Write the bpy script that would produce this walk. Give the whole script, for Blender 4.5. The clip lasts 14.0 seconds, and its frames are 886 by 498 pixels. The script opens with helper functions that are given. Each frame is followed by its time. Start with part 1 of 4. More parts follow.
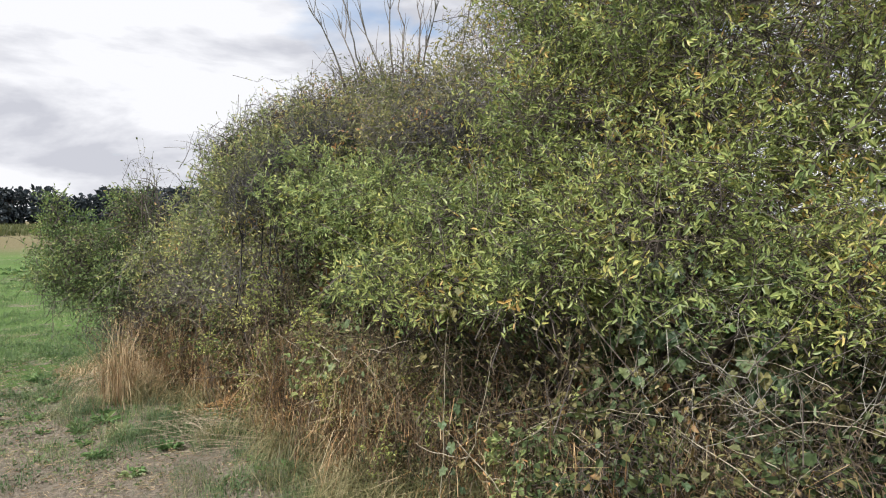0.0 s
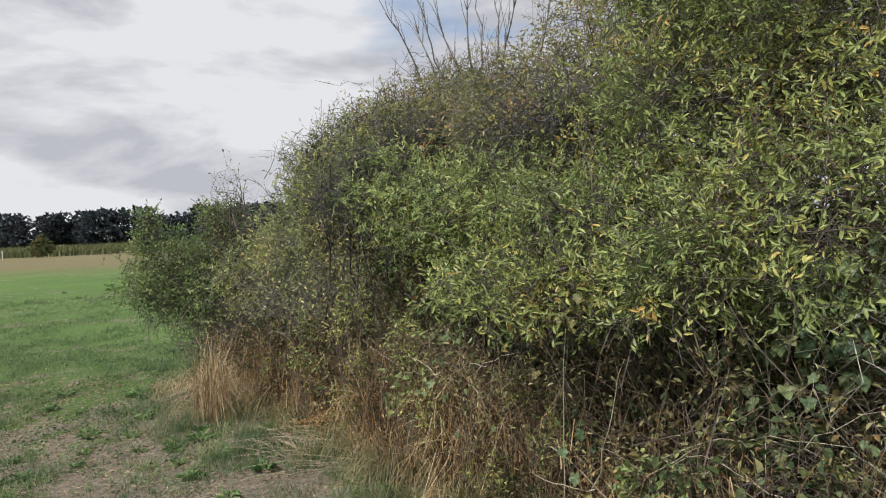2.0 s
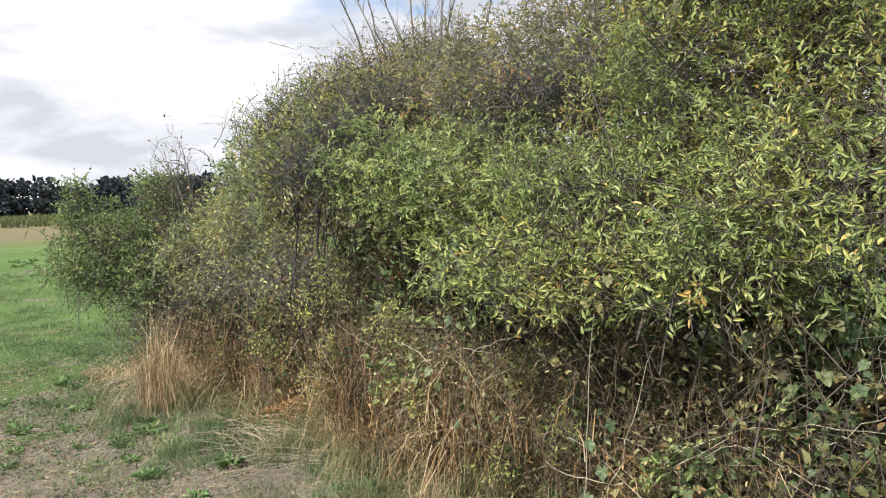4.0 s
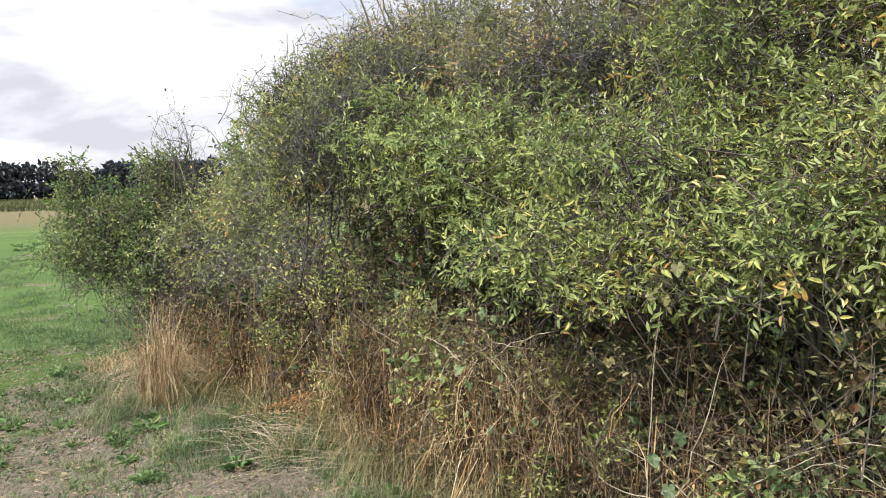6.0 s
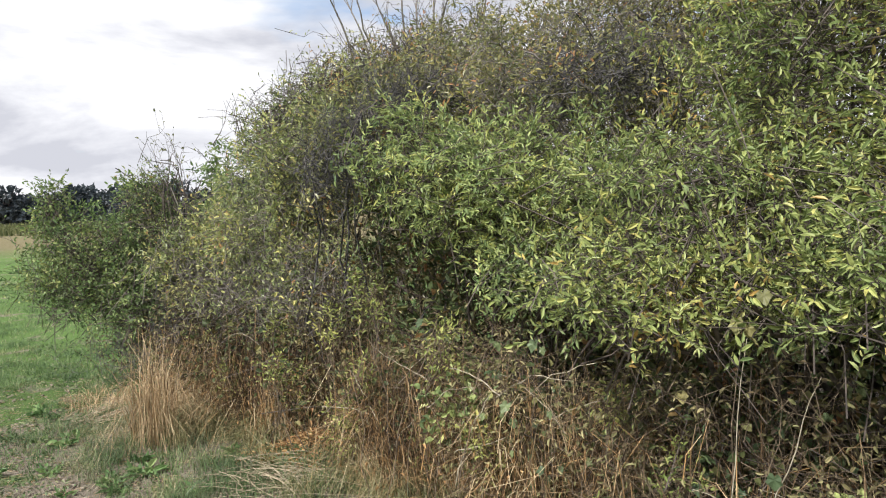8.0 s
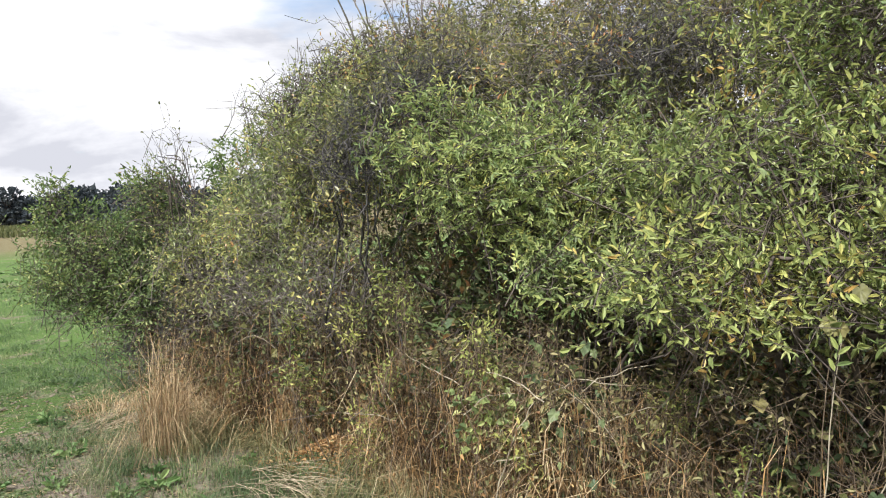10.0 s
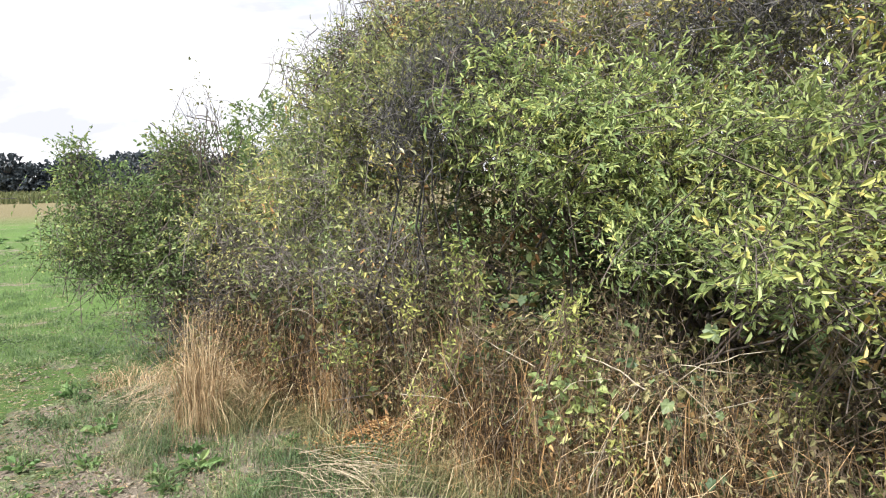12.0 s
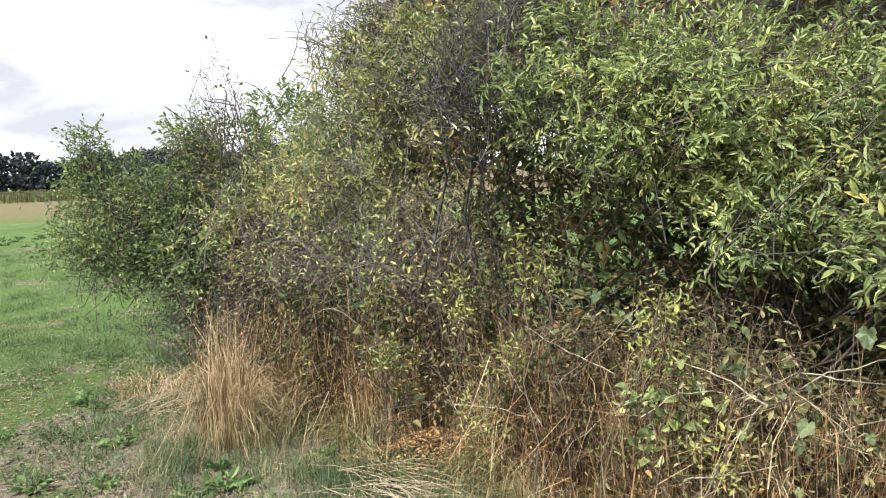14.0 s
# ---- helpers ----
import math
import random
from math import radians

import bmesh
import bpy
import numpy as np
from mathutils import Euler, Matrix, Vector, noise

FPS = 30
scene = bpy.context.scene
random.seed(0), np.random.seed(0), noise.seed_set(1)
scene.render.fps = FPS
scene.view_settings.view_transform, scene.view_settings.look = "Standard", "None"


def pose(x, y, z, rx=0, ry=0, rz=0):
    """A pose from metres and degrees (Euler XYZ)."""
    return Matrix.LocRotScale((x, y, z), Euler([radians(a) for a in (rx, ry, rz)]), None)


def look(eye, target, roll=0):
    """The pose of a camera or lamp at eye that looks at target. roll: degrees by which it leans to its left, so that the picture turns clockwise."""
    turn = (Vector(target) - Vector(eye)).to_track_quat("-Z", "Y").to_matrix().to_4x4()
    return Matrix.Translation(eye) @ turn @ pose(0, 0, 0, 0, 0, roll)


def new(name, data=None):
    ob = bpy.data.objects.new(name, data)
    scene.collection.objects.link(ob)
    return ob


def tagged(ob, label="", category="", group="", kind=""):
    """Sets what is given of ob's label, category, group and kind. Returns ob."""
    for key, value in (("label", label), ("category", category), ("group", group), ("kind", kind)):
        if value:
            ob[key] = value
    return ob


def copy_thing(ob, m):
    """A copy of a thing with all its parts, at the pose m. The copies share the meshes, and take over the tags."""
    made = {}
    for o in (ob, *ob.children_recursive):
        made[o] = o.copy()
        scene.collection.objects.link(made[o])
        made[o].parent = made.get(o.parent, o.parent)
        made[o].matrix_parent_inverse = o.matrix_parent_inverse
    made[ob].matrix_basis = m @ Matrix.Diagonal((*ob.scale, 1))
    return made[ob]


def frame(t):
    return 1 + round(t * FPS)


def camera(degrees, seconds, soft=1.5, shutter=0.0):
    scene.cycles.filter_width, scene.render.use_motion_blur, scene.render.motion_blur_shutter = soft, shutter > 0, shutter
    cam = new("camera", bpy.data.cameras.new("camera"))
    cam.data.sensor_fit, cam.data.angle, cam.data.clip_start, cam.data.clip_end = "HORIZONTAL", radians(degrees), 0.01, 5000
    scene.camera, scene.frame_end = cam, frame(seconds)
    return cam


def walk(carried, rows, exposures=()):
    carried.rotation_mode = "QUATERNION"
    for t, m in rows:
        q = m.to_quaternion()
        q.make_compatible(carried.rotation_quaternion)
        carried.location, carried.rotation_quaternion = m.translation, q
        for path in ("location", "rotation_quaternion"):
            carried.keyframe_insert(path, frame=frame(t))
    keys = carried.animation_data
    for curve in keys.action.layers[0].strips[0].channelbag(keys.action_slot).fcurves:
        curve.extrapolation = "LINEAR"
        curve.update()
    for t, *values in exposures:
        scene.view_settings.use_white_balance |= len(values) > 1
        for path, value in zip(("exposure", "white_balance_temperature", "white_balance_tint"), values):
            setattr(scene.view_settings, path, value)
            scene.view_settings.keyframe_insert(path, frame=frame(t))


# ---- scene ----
cam = camera(67.5, 14.0, soft=1.1)
METRES, EYE, TILT, LEAN, TURN = 2.8, 1.55, -2.8, 0.5, 0.0
ROWS = [
    (0.0, 0.0, 0.0, 0.0, 0.0, 0.0, -0.0),
    (0.5, -0.0219, 0.0218, -0.0039, 5.06, -1.08, 0.32),
    (1.0, -0.0325, 0.0698, -0.0083, 5.57, -0.83, 0.88),
    (1.5, -0.0403, 0.1068, -0.0051, 6.9, 0.16, 2.77),
    (2.0, -0.0496, 0.1281, -0.0028, 6.88, 0.58, 1.84),
    (2.5, -0.0829, 0.1511, -0.0008, 4.7, 0.38, 1.2),
    (3.0, -0.1275, 0.1846, -0.002, 0.36, -1.14, 0.86),
    (3.5, -0.1666, 0.194, 0.0032, 0.08, -1.39, 1.3),
    (6.0, -0.2343, 0.3392, -0.0051, 0.6, -2.76, 1.06),
    (6.5, -0.2623, 0.3585, -0.001, -0.7, -2.34, -0.19),
    (7.0, -0.2951, 0.3751, 0.0001, 0.85, -1.75, -0.46),
    (7.5, -0.3247, 0.398, -0.0015, 0.11, -1.12, 0.01),
    (8.0, -0.3426, 0.41, 0.003, -2.27, -0.97, 1.64),
    (8.5, -0.3493, 0.4119, 0.0025, -3.39, -2.01, 1.17),
    (9.0, -0.3516, 0.4288, 0.001, -0.11, -1.18, 3.01),
    (11.5, -0.4842, 0.5808, -0.0016, -5.97, -2.5, 1.05),
    (12.0, -0.5059, 0.5976, -0.0065, -2.15, -3.44, 1.24),
    (12.5, -0.5201, 0.6374, -0.0091, 2.6, -2.08, 2.26),
    (13.0, -0.5402, 0.682, -0.0137, 4.98, -0.77, 1.79),
    (13.5, -0.5442, 0.7133, -0.0173, 3.15, -3.61, 2.96),
    (14.0, -0.5657, 0.7385, -0.0145, -1.0, -4.13, 2.2),
]
walk(cam, [(t, pose(0, 0, EYE, TILT, LEAN, TURN) @ pose(METRES * x, METRES * y, METRES * z, 90 + pitch, roll, yaw)) for t, x, y, z, yaw, pitch, roll in ROWS],
     [(0, 0.28), (0.5, 0.33), (1.0, 0.28), (1.5, -0.03), (2.3, -0.03), (3, 0.25), (3.7, 0.48), (5.8, 0.5), (6, 0.52), (6.5, 0.72), (7.0, 0.6), (7.5, 0.47), (8.0, 0.40), (9, 0.46), (11.5, 0.7), (12.3, 0.87), (13.0, 0.02), (13.5, 0.06), (14.0, 0.65)])

# ---- world, sun ----
SUN_EL, SUN_AZ = 51.0, 226.0   # degrees; azimuth clockwise from +y


def make_world():
    w = bpy.data.worlds.new("sky")
    scene.world = w
    w.use_nodes = True
    nt = w.node_tree
    nt.nodes.clear()
    N, L = nt.nodes.new, nt.links.new
    out, bg = N("ShaderNodeOutputWorld"), N("ShaderNodeBackground")
    sky = N("ShaderNodeTexSky")
    sky.sky_type, sky.sun_disc = "NISHITA", False
    sky.sun_elevation, sky.sun_rotation = radians(SUN_EL), radians(SUN_AZ)
    co, mp = N("ShaderNodeTexCoord"), N("ShaderNodeMapping")
    mp.inputs["Scale"].default_value = (1.0, 1.0, 3.2)
    mp.inputs["Location"].default_value = (0.3, 0.1, 0.0)
    L(co.outputs["Generated"], mp.inputs["Vector"])
    big, fine = N("ShaderNodeTexNoise"), N("ShaderNodeTexNoise")
    big.inputs["Scale"].default_value, big.inputs["Detail"].default_value = 3.2, 10
    big.inputs["Roughness"].default_value, big.inputs["Distortion"].default_value = 0.56, 0.25
    fine.inputs["Scale"].default_value, fine.inputs["Detail"].default_value = 3.2, 8
    for n in (big, fine):
        L(mp.outputs[0], n.inputs["Vector"])
    shade = N("ShaderNodeValToRGB")
    e = shade.color_ramp.elements
    e[0].position, e[0].color = 0.40, (5.2, 5.3, 5.85, 1)
    e[1].position, e[1].color = 0.54, (8.0, 8.05, 8.4, 1)
    L(big.outputs[0], shade.inputs[0])
    gap = N("ShaderNodeValToRGB")
    g = gap.color_ramp.elements
    g[0].position, g[0].color = 0.26, (0, 0, 0, 1)
    g[1].position, g[1].color = 0.34, (1, 1, 1, 1)
    L(fine.outputs[0], gap.inputs[0])
    # a ragged blue gap in the clouds, high over the hedge's end
    off, wide = N("ShaderNodeVectorMath"), N("ShaderNodeVectorMath")
    off.operation, wide.operation = "SUBTRACT", "LENGTH"
    off.inputs[1].default_value = (-0.165, 0.925, 0.342)
    L(co.outputs["Generated"], off.inputs[0])
    L(off.outputs[0], wide.inputs[0])
    torn = N("ShaderNodeMath")
    torn.operation = "MULTIPLY_ADD"
    torn.inputs[1].default_value = 0.45
    L(fine.outputs[0], torn.inputs[0])
    L(wide.outputs["Value"], torn.inputs[2])
    rim = N("ShaderNodeMapRange")
    rim.inputs[1].default_value, rim.inputs[2].default_value, rim.inputs[3].default_value = 0.235, 0.305, 0.3
    L(torn.outputs[0], rim.inputs[0])
    both = N("ShaderNodeMath")
    both.operation = "MULTIPLY"
    L(gap.outputs[0], both.inputs[0])
    L(rim.outputs[0], both.inputs[1])
    clear = N("ShaderNodeVectorMath")
    clear.operation = "SCALE"
    clear.inputs["Scale"].default_value = 1.5
    L(sky.outputs[0], clear.inputs[0])
    mix = N("ShaderNodeMix")
    mix.data_type = "RGBA"
    L(both.outputs[0], mix.inputs[0])
    L(clear.outputs[0], mix.inputs[6])
    L(shade.outputs[0], mix.inputs[7])
    L(mix.outputs[2], bg.inputs[0])
    bg.inputs[1].default_value = 0.10
    L(bg.outputs[0], out.inputs[0])


make_world()
sun_data = bpy.data.lights.new("sun", "SUN")
sun_data.energy, sun_data.angle, sun_data.color = 5.0, radians(3.0), (1.0, 0.975, 0.925)
sun = new("sun", sun_data)
az, el = radians(SUN_AZ), radians(SUN_EL)
sun.matrix_world = look((8 * math.sin(az) * math.cos(el), 8 * math.cos(az) * math.cos(el), 8 * math.sin(el)), (0, 0, 0))

# ---- materials ----


def leaf_material(name, stops, rough=0.5, glow=0.3, spec=0.4):
    """Leaves or blades: colour by island along the stops, blotched within the leaf, thin enough to pass light."""
    m = bpy.data.materials.new(name)
    m.use_nodes = True
    nt = m.node_tree
    nt.nodes.clear()
    N, L = nt.nodes.new, nt.links.new
    out = N("ShaderNodeOutputMaterial")
    geo, info = N("ShaderNodeNewGeometry"), N("ShaderNodeObjectInfo")
    add = N("ShaderNodeMath")
    add.operation = "ADD"
    L(geo.outputs["Random Per Island"], add.inputs[0])
    L(info.outputs["Random"], add.inputs[1])
    wrap = N("ShaderNodeMath")
    wrap.operation = "FRACT"
    L(add.outputs[0], wrap.inputs[0])
    patch = N("ShaderNodeTexNoise")
    patch.inputs["Scale"].default_value, patch.inputs["Detail"].default_value = 2.2, 3
    L(geo.outputs["Position"], patch.inputs["Vector"])
    blend = N("ShaderNodeMath")
    blend.operation = "MULTIPLY_ADD"
    blend.inputs[1].default_value = 1.7
    L(patch.outputs[0], blend.inputs[0])
    sub = N("ShaderNodeMath")
    sub.operation = "MULTIPLY_ADD"
    sub.inputs[1].default_value, sub.inputs[2].default_value = 0.72, -0.7
    L(wrap.outputs[0], sub.inputs[0])
    L(sub.outputs[0], blend.inputs[2])
    ramp = N("ShaderNodeValToRGB")
    e = ramp.color_ramp.elements
    while len(e) < len(stops):
        e.new(0.5)
    for i, (p, c) in enumerate(stops):
        e[i].position, e[i].color = p, (*c, 1)
    L(blend.outputs[0], ramp.inputs[0])
    spot = N("ShaderNodeTexNoise")
    spot.inputs["Scale"].default_value, spot.inputs["Detail"].default_value = 60, 3
    L(geo.outputs["Position"], spot.inputs["Vector"])
    hsv = N("ShaderNodeHueSaturation")
    mr = N("ShaderNodeMapRange")
    mr.inputs[1].default_value, mr.inputs[2].default_value, mr.inputs[3].default_value, mr.inputs[4].default_value = 0.3, 0.7, 0.75, 1.3
    L(spot.outputs[0], mr.inputs[0])
    L(mr.outputs[0], hsv.inputs["Value"])
    L(ramp.outputs[0], hsv.inputs["Color"])
    p, tr, mx = N("ShaderNodeBsdfPrincipled"), N("ShaderNodeBsdfTranslucent"), N("ShaderNodeMixShader")
    p.inputs["Roughness"].default_value = rough
    p.inputs["Specular IOR Level"].default_value = spec
    L(hsv.outputs[0], p.inputs["Base Color"])
    L(hsv.outputs[0], tr.inputs["Color"])
    mx.inputs[0].default_value = glow
    L(p.outputs[0], mx.inputs[1])
    L(tr.outputs[0], mx.inputs[2])
    L(mx.outputs[0], out.inputs[0])
    return m


def bark_material(name, dark, light, scale=25):
    m = bpy.data.materials.new(name)
    m.use_nodes = True
    nt = m.node_tree
    N, L = nt.nodes.new, nt.links.new
    p = nt.nodes["Principled BSDF"]
    p.inputs["Roughness"].default_value = 0.85
    geo, tex, ramp, bump = N("ShaderNodeNewGeometry"), N("ShaderNodeTexNoise"), N("ShaderNodeValToRGB"), N("ShaderNodeBump")
    tex.inputs["Scale"].default_value, tex.inputs["Detail"].default_value = scale, 6
    L(geo.outputs["Position"], tex.inputs["Vector"])
    ramp.color_ramp.elements[0].position, ramp.color_ramp.elements[0].color = 0.35, (*dark, 1)
    ramp.color_ramp.elements[1].position, ramp.color_ramp.elements[1].color = 0.65, (*light, 1)
    L(tex.outputs[0], ramp.inputs[0])
    L(ramp.outputs[0], p.inputs["Base Color"])
    bump.inputs["Strength"].default_value, bump.inputs["Distance"].default_value = 0.4, 0.01
    L(tex.outputs[0], bump.inputs["Height"])
    L(bump.outputs[0], p.inputs["Normal"])
    return m


def ground_material():
    """Meadow near by, bleached stubble strip beyond 33 m, with soil and straw showing through."""
    m = bpy.data.materials.new("meadow_soil")
    m.use_nodes = True
    nt = m.node_tree
    N, L = nt.nodes.new, nt.links.new
    p = nt.nodes["Principled BSDF"]
    p.inputs["Roughness"].default_value = 0.95
    p.inputs["Specular IOR Level"].default_value = 0.15
    geo = N("ShaderNodeNewGeometry")

    def tex(scale, detail=6, rough=0.6):
        n = N("ShaderNodeTexNoise")
        n.inputs["Scale"].default_value, n.inputs["Detail"].default_value, n.inputs["Roughness"].default_value = scale, detail, rough
        L(geo.outputs["Position"], n.inputs["Vector"])
        return n

    def ramp(src, a, ca, b, cb):
        r = N("ShaderNodeValToRGB")
        r.color_ramp.elements[0].position, r.color_ramp.elements[0].color = a, (*ca, 1)
        r.color_ramp.elements[1].position, r.color_ramp.elements[1].color = b, (*cb, 1)
        L(src, r.inputs[0])
        return r.outputs[0]

    def mixed(f, a, b):
        x = N("ShaderNodeMix")
        x.data_type = "RGBA"
        L(f, x.inputs[0])
        L(a, x.inputs[6])
        L(b, x.inputs[7])
        return x.outputs[2]

    fine, mid, wide, broad = tex(30, 8, 0.72), tex(3.5), tex(0.55, 4), tex(0.23, 5)
    green = ramp(fine.outputs[0], 0.3, (0.05, 0.090, 0.028), 0.7, (0.135, 0.212, 0.062))
    lush = ramp(fine.outputs[0], 0.3, (0.062, 0.118, 0.03), 0.7, (0.155, 0.252, 0.07))
    green = mixed(ramp(broad.outputs[0], 0.42, (0, 0, 0), 0.6, (1, 1, 1)), green, lush)
    soil = ramp(fine.outputs[0], 0.3, (0.10, 0.085, 0.066), 0.72, (0.37, 0.315, 0.25))
    stub = ramp(mid.outputs[0], 0.3, (0.13, 0.115, 0.06), 0.7, (0.20, 0.17, 0.095))
    sep = N("ShaderNodeSeparateXYZ")
    L(geo.outputs["Position"], sep.inputs[0])
    near = N("ShaderNodeMapRange")          # more bare soil where people walk, near the hedge
    near.inputs[1].default_value, near.inputs[2].default_value, near.inputs[3].default_value, near.inputs[4].default_value = 4.8, 6.4, 0.31, 0.0
    L(sep.outputs[1], near.inputs[0])
    inward = N("ShaderNodeVectorMath")      # the trodden strip keeps to the hedge
    inward.operation = "DOT_PRODUCT"
    inward.inputs[1].default_value = (0.62, 0.78, 0.0)
    L(geo.outputs["Position"], inward.inputs[0])
    strip = N("ShaderNodeMapRange")
    strip.inputs[1].default_value, strip.inputs[2].default_value = 0.3, 1.3
    L(inward.outputs["Value"], strip.inputs[0])
    trod = N("ShaderNodeMath")
    trod.operation = "MULTIPLY"
    L(near.outputs[0], trod.inputs[0])
    L(strip.outputs[0], trod.inputs[1])
    s1 = N("ShaderNodeMath")
    s1.operation = "ADD"
    L(mid.outputs[0], s1.inputs[0])
    L(trod.outputs[0], s1.inputs[1])
    s2 = N("ShaderNodeMath")
    s2.operation = "MULTIPLY_ADD"
    s2.inputs[1].default_value, s2.inputs[2].default_value = 1.25, -0.62
    L(wide.outputs[0], s2.inputs[0])
    sward = N("ShaderNodeMapRange")         # the sward closes away from the hedge
    sward.inputs[1].default_value, sward.inputs[2].default_value, sward.inputs[3].default_value, sward.inputs[4].default_value = 6.5, 10.0, 0.0, -0.1
    L(sep.outputs[1], sward.inputs[0])
    closed = N("ShaderNodeMath")
    closed.operation = "ADD"
    L(s1.outputs[0], closed.inputs[0])
    L(sward.outputs[0], closed.inputs[1])
    s3 = N("ShaderNodeMath")
    s3.operation = "ADD"
    L(closed.outputs[0], s3.inputs[0])
    L(s2.outputs[0], s3.inputs[1])
    bare = ramp(s3.outputs[0], 0.52, (0, 0, 0), 0.68, (1, 1, 1))
    meadow = mixed(bare, green, soil)
    edge = N("ShaderNodeMath")
    edge.operation = "MULTIPLY_ADD"
    edge.inputs[1].default_value = 3.0
    L(wide.outputs[0], edge.inputs[0])
    L(sep.outputs[1], edge.inputs[2])
    far = N("ShaderNodeMapRange")
    far.inputs[1].default_value, far.inputs[2].default_value = 28.0, 40.0
    L(edge.outputs[0], far.inputs[0])
    L(mixed(far.outputs[0], meadow, stub), p.inputs["Base Color"])
    bump = N("ShaderNodeBump")
    bump.inputs["Strength"].default_value, bump.inputs["Distance"].default_value = 0.9, 0.045
    L(fine.outputs[0], bump.inputs["Height"])
    L(bump.outputs[0], p.inputs["Normal"])
    return m


M_GROUND = ground_material()
M_WILLOW = leaf_material("light_green_leaf", [(0.0, (0.125, 0.178, 0.068)), (0.4, (0.240, 0.292, 0.104)), (0.7, (0.345, 0.390, 0.135)), (0.92, (0.500, 0.470, 0.160)), (1.0, (0.530, 0.360, 0.125))], rough=0.48, spec=0.4)
M_SLOE = leaf_material("olive_leaf", [(0.0, (0.100, 0.122, 0.056)), (0.5, (0.205, 0.212, 0.088)), (0.8, (0.360, 0.335, 0.130)), (0.96, (0.530, 0.440, 0.158)), (1.0, (0.460, 0.242, 0.109))], rough=0.42, spec=0.55)
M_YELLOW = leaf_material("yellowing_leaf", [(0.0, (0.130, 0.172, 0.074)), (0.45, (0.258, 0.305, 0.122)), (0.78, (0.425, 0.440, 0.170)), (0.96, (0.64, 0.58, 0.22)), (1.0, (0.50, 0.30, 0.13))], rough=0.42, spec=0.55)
M_GREEN = leaf_material("blue_green_leaf", [(0.0, (0.128, 0.192, 0.092)), (0.45, (0.268, 0.338, 0.132)), (0.85, (0.420, 0.470, 0.178)), (1.0, (0.60, 0.57, 0.19))], rough=0.48, spec=0.4)
M_HAW = leaf_material("dark_green_leaf", [(0.0, (0.085, 0.140, 0.055)), (0.6, (0.170, 0.245, 0.090)), (1.0, (0.34, 0.375, 0.14))], rough=0.48, spec=0.4)
M_BRAMBLE = leaf_material("bramble_and_shade_leaf", [(0.0, (0.04, 0.068, 0.03)), (0.5, (0.09, 0.12, 0.047)), (0.8, (0.19, 0.175, 0.07)), (1.0, (0.27, 0.14, 0.065))], rough=0.55, spec=0.3)
M_DEAD = leaf_material("withered_leaf", [(0.0, (0.05, 0.037, 0.025)), (0.35, (0.13, 0.10, 0.055)), (0.6, (0.19, 0.19, 0.085)), (1.0, (0.42, 0.37, 0.20))], rough=0.7, glow=0.2, spec=0.25)
# Brown dry stems; the darkest tones imitate shaded gaps between them.
M_DRY = leaf_material("dry_stem_with_gap_shade", [(0.0, (0.03, 0.022, 0.016)), (0.38, (0.105, 0.066, 0.036)), (0.66, (0.36, 0.218, 0.094)), (0.95, (0.56, 0.46, 0.30))], rough=0.6, glow=0.15, spec=0.35)
M_STRAW = leaf_material("straw", [(0.0, (0.17, 0.115, 0.068)), (0.45, (0.38, 0.262, 0.145)), (1.0, (0.60, 0.49, 0.32))], rough=0.7, glow=0.15, spec=0.3)
M_GRASS = leaf_material("grass", [(0.0, (0.055, 0.085, 0.042)), (0.5, (0.125, 0.168, 0.080)), (0.8, (0.235, 0.240, 0.135)), (1.0, (0.42, 0.36, 0.23))], rough=0.55)
M_TUFT = leaf_material("lush_grass", [(0.0, (0.055, 0.10, 0.042)), (0.5, (0.125, 0.20, 0.078)), (0.85, (0.21, 0.29, 0.12)), (1.0, (0.36, 0.35, 0.18))], rough=0.5)
M_HERB = leaf_material("clover_leaf", [(0.0, (0.055, 0.09, 0.042)), (0.5, (0.125, 0.175, 0.075)), (0.85, (0.24, 0.26, 0.13)), (1.0, (0.37, 0.32, 0.20))], rough=0.5)
M_ROUGH = leaf_material("rough_grass_blade", [(0.0, (0.06, 0.075, 0.032)), (0.35, (0.148, 0.156, 0.070)), (0.65, (0.28, 0.250, 0.124)), (1.0, (0.48, 0.41, 0.25))], rough=0.5)
M_SPRIG = leaf_material("fresh_leaf", [(0.0, (0.17, 0.22, 0.065)), (0.5, (0.33, 0.37, 0.115)), (1.0, (0.52, 0.49, 0.17))], rough=0.5)
M_VINE = leaf_material("vine_leaf", [(0.0, (0.05, 0.085, 0.045)), (0.5, (0.10, 0.145, 0.07)), (1.0, (0.19, 0.23, 0.10))], rough=0.5)
M_VINE_OLD = leaf_material("old_vine_leaf", [(0.0, (0.105, 0.115, 0.052)), (0.5, (0.19, 0.185, 0.075)), (1.0, (0.29, 0.255, 0.105))], rough=0.55)
M_LITTER = leaf_material("fallen_leaf", [(0.0, (0.15, 0.085, 0.045)), (0.5, (0.35, 0.20, 0.09)), (1.0, (0.56, 0.38, 0.18))], rough=0.7, glow=0.1)
M_CROP = leaf_material("crop", [(0.0, (0.05, 0.068, 0.025)), (0.5, (0.092, 0.110, 0.04)), (1.0, (0.17, 0.172, 0.072))], rough=0.7)
# The blue haze of distance is mixed into this leaf colour.
M_HAZY_TREE = leaf_material("hazed_tree_leaf", [(0.0, (0.022, 0.032, 0.040)), (0.6, (0.037, 0.050, 0.060)), (1.0, (0.062, 0.076, 0.082))], glow=0.15)
M_TWIG = bark_material("grey_twig", (0.09, 0.08, 0.075), (0.24, 0.21, 0.19), 40)
